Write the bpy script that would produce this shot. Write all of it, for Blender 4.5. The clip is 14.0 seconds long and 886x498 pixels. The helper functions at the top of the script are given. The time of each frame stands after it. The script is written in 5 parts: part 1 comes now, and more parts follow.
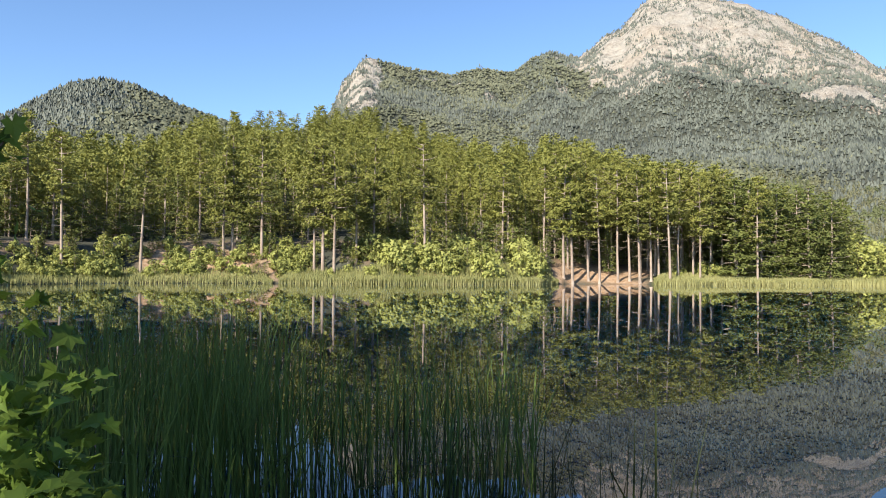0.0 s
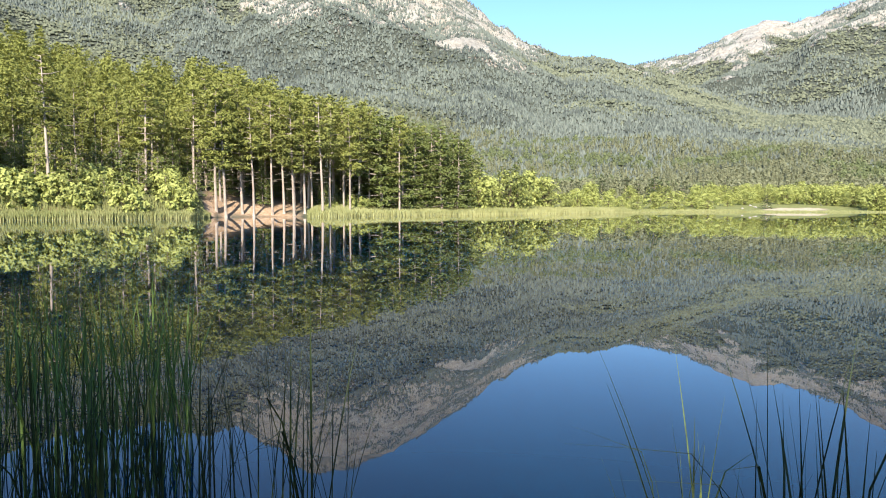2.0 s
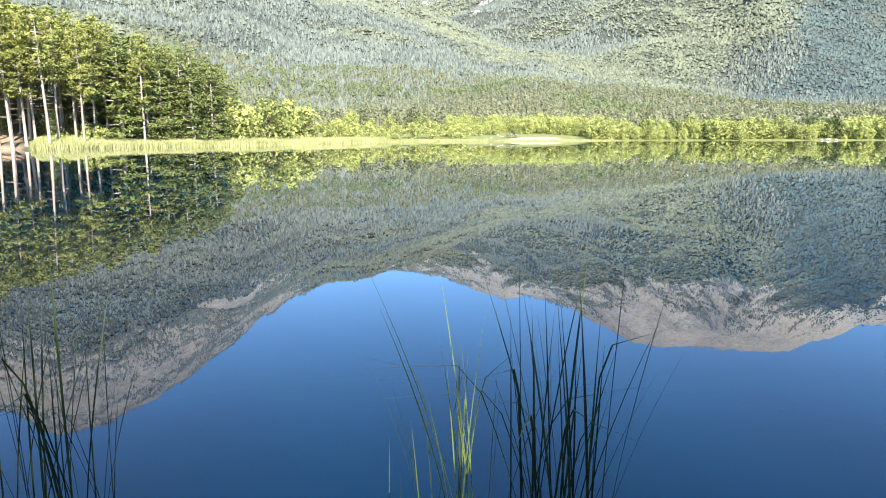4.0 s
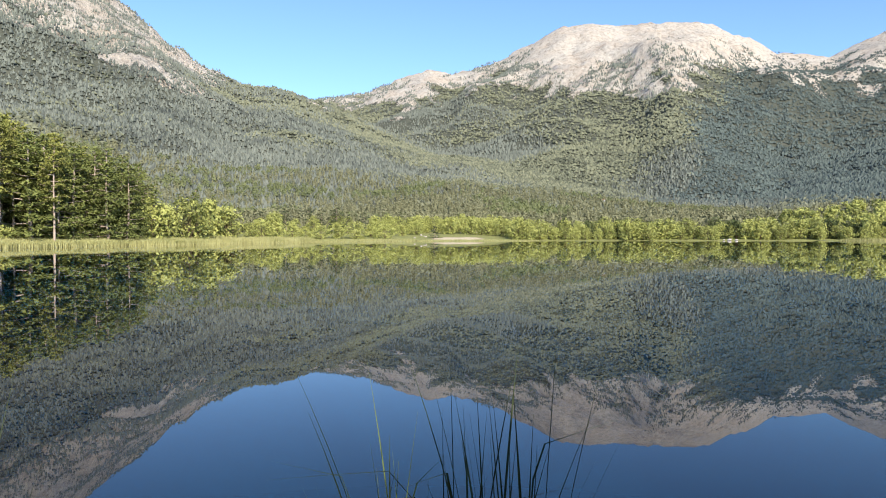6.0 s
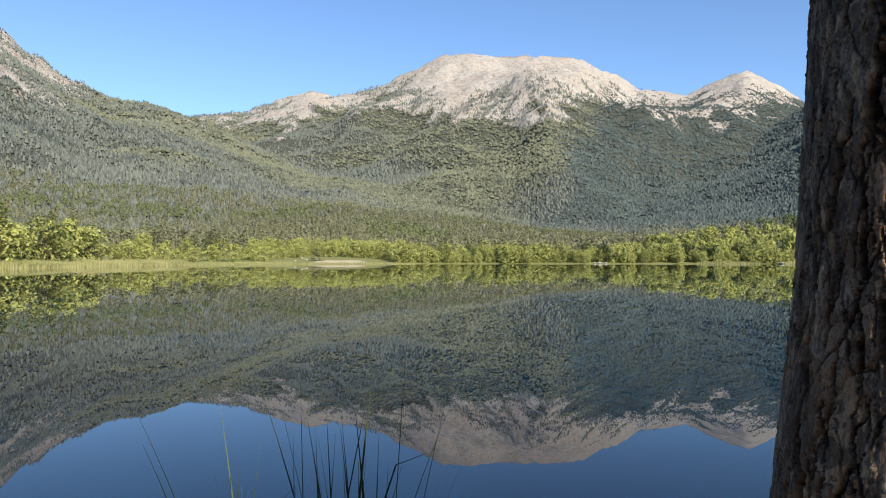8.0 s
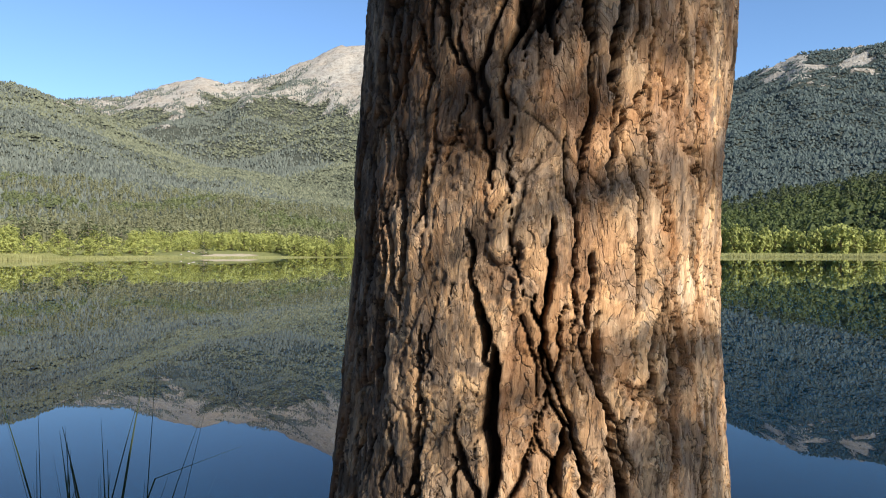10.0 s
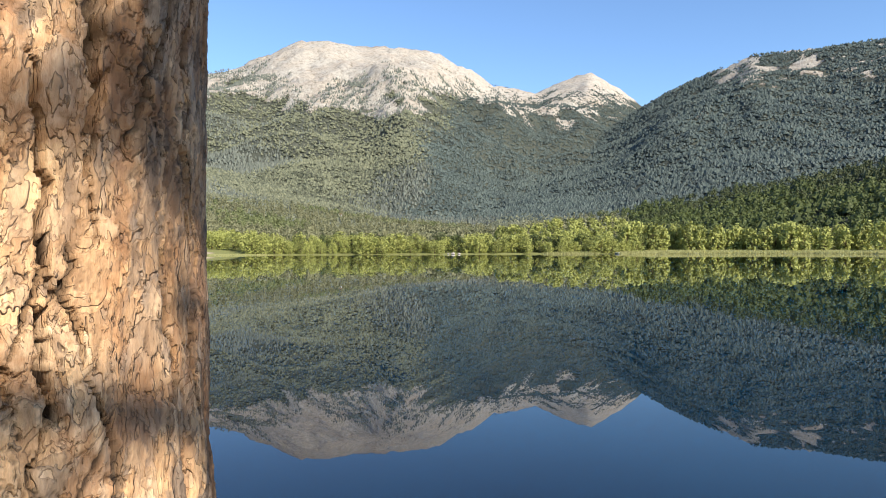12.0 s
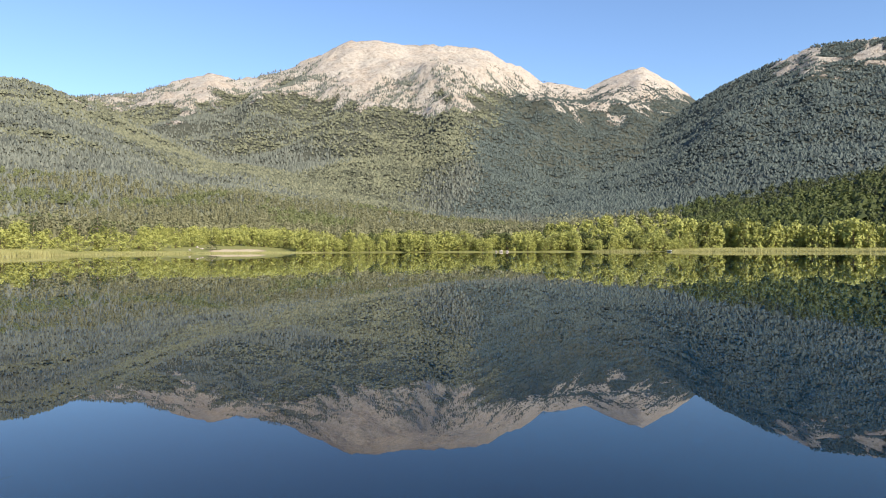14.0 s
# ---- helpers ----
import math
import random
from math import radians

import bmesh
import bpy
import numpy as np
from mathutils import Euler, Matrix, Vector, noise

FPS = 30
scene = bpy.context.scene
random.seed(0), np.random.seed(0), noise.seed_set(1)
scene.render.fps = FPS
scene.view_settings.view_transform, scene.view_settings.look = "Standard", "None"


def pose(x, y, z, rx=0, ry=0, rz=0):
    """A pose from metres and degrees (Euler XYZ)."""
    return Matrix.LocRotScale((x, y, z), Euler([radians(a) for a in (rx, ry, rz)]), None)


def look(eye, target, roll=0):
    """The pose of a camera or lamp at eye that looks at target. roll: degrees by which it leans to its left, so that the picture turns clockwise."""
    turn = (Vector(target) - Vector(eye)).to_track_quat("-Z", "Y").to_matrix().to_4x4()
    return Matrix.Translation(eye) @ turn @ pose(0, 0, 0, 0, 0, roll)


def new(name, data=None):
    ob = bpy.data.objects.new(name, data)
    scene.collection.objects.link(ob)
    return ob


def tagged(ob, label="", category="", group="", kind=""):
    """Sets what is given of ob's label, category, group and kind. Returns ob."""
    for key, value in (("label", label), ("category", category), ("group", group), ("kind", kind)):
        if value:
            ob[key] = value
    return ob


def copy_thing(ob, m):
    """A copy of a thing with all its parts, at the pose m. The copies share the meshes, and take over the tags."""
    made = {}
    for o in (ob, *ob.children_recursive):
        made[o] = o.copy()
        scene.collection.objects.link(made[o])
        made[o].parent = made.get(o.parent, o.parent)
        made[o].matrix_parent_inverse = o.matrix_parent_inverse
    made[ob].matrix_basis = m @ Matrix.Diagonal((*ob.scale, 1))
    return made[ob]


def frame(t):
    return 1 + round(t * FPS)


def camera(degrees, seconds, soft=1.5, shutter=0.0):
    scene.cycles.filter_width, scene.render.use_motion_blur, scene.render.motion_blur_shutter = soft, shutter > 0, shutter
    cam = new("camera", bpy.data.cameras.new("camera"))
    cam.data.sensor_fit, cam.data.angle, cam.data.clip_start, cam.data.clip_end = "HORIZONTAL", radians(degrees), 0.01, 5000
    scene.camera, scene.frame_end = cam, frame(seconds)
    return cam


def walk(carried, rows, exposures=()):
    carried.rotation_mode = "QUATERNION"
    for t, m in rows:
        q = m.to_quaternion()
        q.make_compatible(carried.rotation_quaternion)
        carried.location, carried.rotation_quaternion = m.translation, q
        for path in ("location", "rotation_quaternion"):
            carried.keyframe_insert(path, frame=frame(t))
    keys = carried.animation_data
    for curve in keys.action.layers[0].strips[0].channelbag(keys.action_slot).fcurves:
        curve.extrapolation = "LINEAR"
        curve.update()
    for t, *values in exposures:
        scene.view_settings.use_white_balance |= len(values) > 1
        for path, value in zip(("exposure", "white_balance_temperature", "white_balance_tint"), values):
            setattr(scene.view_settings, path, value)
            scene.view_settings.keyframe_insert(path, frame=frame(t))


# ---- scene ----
# A calm mountain lake; the camera turns on the near bank, then side-steps past a pine trunk.
EYE = 2.1
cam = camera(66.0, 14.0, soft=1.0)
# seconds, x, y, yaw, pitch, roll
ROWS = [
    (0.0, 0.0, 0.0, 0.0, 1.86, -0.45), (0.5, 0.0, 0.0, -8.41, 2.19, -0.25), (1.0, 0.0, 0.0, -10.47, 0.79, -0.21),
    (1.3, 0.0, 0.0, -14.9, -2.0, -0.25), (1.5, 0.0, 0.0, -17.63, -2.63, -0.3), (2.0, 0.0, 0.0, -28.39, -3.67, -0.06), (2.5, 0.0, 0.0, -34.94, -6.71, 0.1),
    (3.0, 0.0, 0.0, -36.75, -8.24, 0.07), (3.5, -0.01, 0.01, -39.56, -9.18, 0.0), (4.0, -0.02, 0.02, -48.08, -9.47, 0.1),
    (4.2, -0.025, 0.025, -49.47, -8.52, 0.0), (6.3, -0.045, 0.04, -55.09, -0.38, -0.05), (6.5, -0.045, 0.035, -55.52, 0.03, -0.1), (7.0, -0.04, -0.005, -56.68, 0.79, -0.07),
    (7.5, -0.032, -0.045, -61.85, 0.94, -0.08), (7.7, -0.025, -0.069, -62.82, 0.86, -0.1), (8.4, 0.056, -0.214, -66.5, 0.7, -0.1), (9.1, 0.19, -0.397, -69.8, 0.5, -0.08),
    (9.8, 0.36, -0.574, -72.3, 0.3, -0.05), (10.0, 0.414, -0.612, -72.88, 0.25, -0.05), (10.5, 0.548, -0.742, -74.39, 0.19, -0.03),
    (11.0, 0.653, -0.893, -76.07, 0.04, -0.05), (11.5, 0.781, -1.01, -76.18, 0.09, -0.02), (12.0, 0.926, -1.105, -76.1, 0.03, 0.04),
    (12.5, 1.079, -1.212, -75.99, -0.05, 0.1), (13.0, 1.171, -1.279, -72.61, -0.07, 0.12), (13.5, 1.2, -1.3, -72.19, -0.09, 0.09), (14.0, 1.21, -1.31, -72.02, -0.16, 0.04),
]
walk(cam, [(t, pose(x, y, EYE, 90 + p, r, w)) for t, x, y, w, p, r in ROWS],
     [(0.0, 0.82, 6600, 12), (1.0, 0.85, 6550, 12), (2.0, 1.18, 6300, 10), (3.0, 1.58, 6120, 10), (4.0, 1.78, 6020, 10), (4.2, 1.74, 6020, 10), (6.3, 0.75, 6450, 14),
      (7.5, 0.6, 6500, 14), (10.0, 0.6, 6450, 11), (11.5, 0.65, 6450, 11), (12.5, 0.92, 6750, 14), (13.0, 0.8, 6800, 15), (14.0, 0.75, 6850, 15)])

# ---- world and sun ----
SUN_AZ, SUN_EL = 147.0, 31.0      # degrees to the left of +y, and above the horizon
world = bpy.data.worlds.new("sky")
scene.world = world
world.use_nodes = True
wn = world.node_tree.nodes
sky = wn.new("ShaderNodeTexSky")
sky.sky_type, sky.sun_disc = "NISHITA", False
sky.sun_elevation, sky.sun_rotation = radians(SUN_EL), radians(-SUN_AZ)
sky.altitude, sky.air_density, sky.dust_density, sky.ozone_density = 1000, 1.0, 0.6, 2.5
wn["Background"].inputs["Strength"].default_value = 0.12
tone = wn.new("ShaderNodeMix")     # clear mountain air: a deeper blue
tone.data_type, tone.blend_type = "RGBA", "MULTIPLY"
tone.inputs[0].default_value = 1.0
tone.inputs[7].default_value = (0.86, 1.0, 1.11, 1)
world.node_tree.links.new(sky.outputs["Color"], tone.inputs[6])
world.node_tree.links.new(tone.outputs[2], wn["Background"].inputs["Color"])
sun = new("sun", bpy.data.lights.new("sun", "SUN"))
sun.data.energy, sun.data.angle, sun.data.color = 5.0, radians(0.5), (1.0, 0.91, 0.77)
SUN_DIR = Vector((-math.sin(radians(SUN_AZ)) * math.cos(radians(SUN_EL)), math.cos(radians(SUN_AZ)) * math.cos(radians(SUN_EL)), math.sin(radians(SUN_EL))))
sun.matrix_world = look(SUN_DIR * 200, (0, 0, 0))


# ---- materials ----
def material(name, rough=0.8, spec=0.3):
    m = bpy.data.materials.new(name)
    m.use_nodes = True
    nt = m.node_tree
    b = nt.nodes["Principled BSDF"]
    b.inputs["Roughness"].default_value = rough
    b.inputs["Specular IOR Level"].default_value = spec
    return m, nt, b


def node(nt, kind, **kw):
    n = nt.nodes.new(kind)
    for k, v in kw.items():
        if k in n.inputs:
            n.inputs[k].default_value = v
    return n


def noise_tex(nt, scale, detail=4.0, rough=0.6, stretch=None, coord="Object"):
    tc = nt.nodes.new("ShaderNodeTexCoord")
    n = node(nt, "ShaderNodeTexNoise", Scale=scale, Detail=detail, Roughness=rough)
    if stretch:
        mp = nt.nodes.new("ShaderNodeMapping")
        mp.inputs["Scale"].default_value = stretch
        nt.links.new(tc.outputs[coord], mp.inputs["Vector"])
        nt.links.new(mp.outputs["Vector"], n.inputs["Vector"])
    else:
        nt.links.new(tc.outputs[coord], n.inputs["Vector"])
    return n


def ramp(nt, fac, stops):
    r = nt.nodes.new("ShaderNodeValToRGB")
    els = r.color_ramp.elements
    while len(els) < len(stops):
        els.new(0.5)
    for e, (p, c) in zip(els, stops):
        e.position, e.color = p, (*c, 1)
    nt.links.new(fac, r.inputs["Fac"])
    return r


def mix(nt, fac, a, b, mode="MIX"):
    m = nt.nodes.new("ShaderNodeMix")
    m.data_type, m.blend_type = "RGBA", mode
    if isinstance(fac, float):
        m.inputs["Factor"].default_value = fac
    else:
        nt.links.new(fac, m.inputs["Factor"])
    for sock, v in ((m.inputs[6], a), (m.inputs[7], b)):
        if isinstance(v, tuple):
            sock.default_value = (*v, 1)
        else:
            nt.links.new(v, sock)
    return m.outputs[2]


def bump(nt, b, height, strength, dist):
    n = node(nt, "ShaderNodeBump", Strength=strength, Distance=dist)
    nt.links.new(height, n.inputs["Height"])
    nt.links.new(n.outputs["Normal"], b.inputs["Normal"])


def foliage(name, dark, light, scale=0.15, trans=0.25, vary=0.3):
    """Leaves or needles: two greens that vary from tree to tree and within a crown, a little light passing through."""
    m, nt, b = material(name, 0.65, 0.25)
    at = nt.nodes.new("ShaderNodeAttribute")
    at.attribute_name = "tint"
    oi = nt.nodes.new("ShaderNodeObjectInfo")
    n = noise_tex(nt, scale, 3.0)
    add = nt.nodes.new("ShaderNodeMath")
    add.operation = "MULTIPLY_ADD"
    add.inputs[1].default_value = 0.55
    nt.links.new(at.outputs["Fac"], add.inputs[0])
    nt.links.new(n.outputs["Fac"], add.inputs[2])
    add2 = nt.nodes.new("ShaderNodeMath")
    add2.operation = "MULTIPLY_ADD"
    add2.inputs[1].default_value = vary
    nt.links.new(oi.outputs["Random"], add2.inputs[0])
    nt.links.new(add.outputs[0], add2.inputs[2])
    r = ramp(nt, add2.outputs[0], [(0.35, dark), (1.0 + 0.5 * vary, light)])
    nt.links.new(r.outputs["Color"], b.inputs["Base Color"])
    tr = nt.nodes.new("ShaderNodeBsdfTranslucent")
    nt.links.new(r.outputs["Color"], tr.inputs["Color"])
    mx = nt.nodes.new("ShaderNodeMixShader")
    mx.inputs[0].default_value = trans
    nt.links.new(b.outputs[0], mx.inputs[1])
    nt.links.new(tr.outputs[0], mx.inputs[2])
    nt.links.new(mx.outputs[0], nt.nodes["Material Output"].inputs["Surface"])
    return m


def bark_material(name, dark, light, scale):
    m, nt, b = material(name, 0.9, 0.15)
    n = noise_tex(nt, scale, 6.0, 0.7, (1, 1, 0.25))
    r = ramp(nt, n.outputs["Fac"], [(0.3, dark), (0.7, light)])
    nt.links.new(r.outputs["Color"], b.inputs["Base Color"])
    bump(nt, b, n.outputs["Fac"], 0.6, 0.03)
    return m


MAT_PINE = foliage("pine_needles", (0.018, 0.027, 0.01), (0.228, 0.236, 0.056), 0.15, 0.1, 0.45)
# darker needles of the dense trees, with shade mixed into the colour
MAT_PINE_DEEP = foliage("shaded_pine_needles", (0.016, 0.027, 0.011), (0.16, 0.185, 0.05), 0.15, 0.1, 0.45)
# fir green, greyed and blued to stand for the distance haze
MAT_HAZY_FIR = foliage("hazy_fir_needles", (0.03, 0.038, 0.036), (0.15, 0.168, 0.136), 0.014, 0.1)
MAT_VALLEY = foliage("valley_needles", (0.014, 0.019, 0.012), (0.17, 0.172, 0.092), 0.06, 0.1)
MAT_VALLEY_OAK = foliage("valley_oak_leaves", (0.03, 0.042, 0.018), (0.15, 0.17, 0.07), 0.06, 0.15)
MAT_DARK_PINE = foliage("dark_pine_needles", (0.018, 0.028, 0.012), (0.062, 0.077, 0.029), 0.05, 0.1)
# darker ridge needles with blue haze put into the colour
MAT_HAZY_RIDGE = foliage("hazy_ridge_needles", (0.018, 0.027, 0.03), (0.088, 0.114, 0.1), 0.02, 0.1)
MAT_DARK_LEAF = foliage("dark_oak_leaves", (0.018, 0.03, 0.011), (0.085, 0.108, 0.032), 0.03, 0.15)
MAT_OAK = foliage("oak_leaves", (0.038, 0.055, 0.015), (0.35, 0.37, 0.105), 0.15, 0.15, 0.6)
# far mixed wood, its leaf colour paled for haze
MAT_HAZY_WOOD = foliage("hazy_mixed_wood_leaves", (0.04, 0.048, 0.034), (0.186, 0.196, 0.122), 0.014, 0.15)
MAT_REED = foliage("reed_blades", (0.22, 0.24, 0.08), (0.42, 0.41, 0.18), 0.08, 0.3)
MAT_REED_NEAR = foliage("near_reed_blades", (0.003, 0.008, 0.003), (0.12, 0.18, 0.04), 1.5, 0.15)
# blades of the clumps that catch sun, brightness put into the colour
MAT_REED_SUNLIT = foliage("sunlit_reed_blades", (0.03, 0.055, 0.012), (0.1, 0.13, 0.03), 1.5, 0.15)
# the same blades coloured near black to stand for shade
MAT_REED_SHADED = foliage("shaded_reed_blades", (0.006, 0.012, 0.004), (0.028, 0.042, 0.011), 1.5, 0.1)
MAT_PLANE = foliage("plane_leaves", (0.02, 0.048, 0.008), (0.16, 0.25, 0.04), 3.0, 0.35)
MAT_TRUNK = bark_material("pine_trunk", (0.2, 0.15, 0.115), (0.5, 0.42, 0.34), 1.2)
MAT_NEAR_TRUNK = bark_material("weathered_trunk", (0.11, 0.085, 0.065), (0.36, 0.28, 0.2), 7.0)
MAT_TWIG = bark_material("twig_bark", (0.06, 0.045, 0.03), (0.2, 0.15, 0.1), 8.0)


def ground_material():
    m, nt, b = material("mountain_ground", 0.95, 0.1)
    at = nt.nodes.new("ShaderNodeAttribute")
    at.attribute_name = "cover"
    sep = nt.nodes.new("ShaderNodeSeparateColor")
    nt.links.new(at.outputs["Color"], sep.inputs["Color"])
    big = noise_tex(nt, 0.012, 8.0, 0.65)
    fine = noise_tex(nt, 0.09, 8.0, 0.7)
    near = noise_tex(nt, 1.2, 6.0, 0.7)
    floor = ramp(nt, fine.outputs["Fac"], [(0.35, (0.042, 0.048, 0.038)), (0.7, (0.095, 0.1, 0.076))]).outputs["Color"]
    crag = noise_tex(nt, 0.07, 10.0, 0.78, (1, 1, 0.6))
    rock = ramp(nt, crag.outputs["Fac"], [(0.34, (0.23, 0.22, 0.195)), (0.44, (0.4, 0.385, 0.355)), (0.52, (0.51, 0.495, 0.455)), (0.7, (0.61, 0.6, 0.56))]).outputs["Color"]
    warm = ramp(nt, big.outputs["Fac"], [(0.42, (1, 0.96, 0.89)), (0.62, (1.0, 0.9, 0.79))]).outputs["Color"]
    rock = mix(nt, 1.0, rock, warm, "MULTIPLY")
    earth = ramp(nt, near.outputs["Fac"], [(0.35, (0.3, 0.19, 0.11)), (0.65, (0.5, 0.36, 0.24))]).outputs["Color"]
    meadow = ramp(nt, near.outputs["Fac"], [(0.35, (0.13, 0.15, 0.045)), (0.65, (0.27, 0.265, 0.105))]).outputs["Color"]
    jag = nt.nodes.new("ShaderNodeMath")
    jag.operation = "MULTIPLY_ADD"
    jag.inputs[1].default_value = 2.2
    nt.links.new(noise_tex(nt, 0.08, 7.0, 0.75).outputs["Fac"], jag.inputs[0])
    nt.links.new(sep.outputs[0], jag.inputs[2])
    edge = nt.nodes.new("ShaderNodeMapRange")
    edge.inputs["From Min"].default_value, edge.inputs["From Max"].default_value = 1.56, 1.68
    nt.links.new(jag.outputs[0], edge.inputs["Value"])
    c = mix(nt, edge.outputs[0], floor, rock)
    c = mix(nt, sep.outputs[1], c, earth)
    c = mix(nt, sep.outputs[2], c, meadow)
    sand = ramp(nt, near.outputs["Fac"], [(0.35, (0.36, 0.3, 0.19)), (0.65, (0.54, 0.47, 0.33))]).outputs["Color"]
    c = mix(nt, at.outputs["Alpha"], c, sand)
    nt.links.new(c, b.inputs["Base Color"])
    relief = nt.nodes.new("ShaderNodeMath")
    relief.operation = "MULTIPLY"
    nt.links.new(crag.outputs["Fac"], relief.inputs[0])
    nt.links.new(edge.outputs[0], relief.inputs[1])
    bump(nt, b, relief.outputs[0], 1.0, 12.0)
    return m


def water_material():
    m, nt, b = material("lake_water", 0.0, 0.5)
    b.inputs["IOR"].default_value = 1.333
    b.inputs["Base Color"].default_value = (0.0, 0.015, 0.035, 1)
    b.subsurface_method = "BURLEY"
    b.inputs["Subsurface Weight"].default_value = 1.0
    b.inputs["Subsurface Radius"].default_value = (1.0, 1.0, 1.0)
    b.inputs["Subsurface Scale"].default_value = 6.0
    n = noise_tex(nt, 0.8, 3.0, 0.5)
    bump(nt, b, n.outputs["Fac"], 0.02, 0.02)
    return m


MAT_GROUND, MAT_WATER = ground_material(), water_material()


# ---- mesh helpers ----
def mesh_np(name, v, faces, mats, attrs=(), smooth=False):
    """A mesh object from arrays: v (n, 3), faces a list of (m, k) index arrays; attrs: (name, type, values)."""
    me = bpy.data.meshes.new(name)
    v = np.asarray(v, np.float32)
    me.vertices.add(len(v))
    me.vertices.foreach_set("co", v.ravel())
    faces = [np.asarray(f, np.int32) for f in faces if len(f)]
    loops = np.concatenate([f.ravel() for f in faces])
    totals = np.concatenate([np.full(len(f), f.shape[1], np.int32) for f in faces])
    starts = np.r_[0, np.cumsum(totals)[:-1]].astype(np.int32)
    me.loops.add(len(loops))
    me.loops.foreach_set("vertex_index", loops)
    me.polygons.add(len(totals))
    me.polygons.foreach_set("loop_start", starts)
    me.polygons.foreach_set("loop_total", totals)
    me.polygons.foreach_set("use_smooth", np.full(len(totals), smooth))
    for an, kind, vals in attrs:
        a = me.attributes.new(an, kind, "POINT")
        a.data.foreach_set("color" if kind == "FLOAT_COLOR" else "value", np.asarray(vals, np.float32).ravel())
    for mm in mats if isinstance(mats, (list, tuple)) else [mats]:
        me.materials.append(mm)
    me.update()
    me.validate()
    return me


def part(name, me, parent=None, label=""):
    ob = new(name, me)
    ob.parent = parent
    return tagged(ob, label)


def hash2(ix, iy, seed):
    h = (ix.astype(np.int64) * 374761393 + iy.astype(np.int64) * 668265263 + seed * 144269504) & 0x7FFFFFFF
    h = ((h ^ (h >> 13)) * 1274126177) & 0x7FFFFFFF
    return ((h ^ (h >> 16)) & 0xFFFF) / 65535.0


def vnoise(x, y, seed=0):
    ix, iy = np.floor(x), np.floor(y)
    fx, fy = x - ix, y - iy
    fx, fy = fx * fx * (3 - 2 * fx), fy * fy * (3 - 2 * fy)
    a, b = hash2(ix, iy, seed), hash2(ix + 1, iy, seed)
    c, d = hash2(ix, iy + 1, seed), hash2(ix + 1, iy + 1, seed)
    return (a + (b - a) * fx) * (1 - fy) + (c + (d - c) * fx) * fy


def fbm(x, y, seed=0, octaves=5, ridged=False):
    s, amp, tot = 0.0, 1.0, 0.0
    for k in range(octaves):
        n = vnoise(x * 2 ** k + 17.3 * k, y * 2 ** k - 9.1 * k, seed + k)
        s = s + amp * (1 - np.abs(2 * n - 1) if ridged else n)
        tot += amp
        amp *= 0.5
    return s / tot


def sstep(a, b, x):
    t = np.clip((x - a) / (b - a), 0, 1)
    return t * t * (3 - 2 * t)


def table(pairs):
    p = sorted(pairs)
    return [a for a, _ in p], [b for _, b in p]


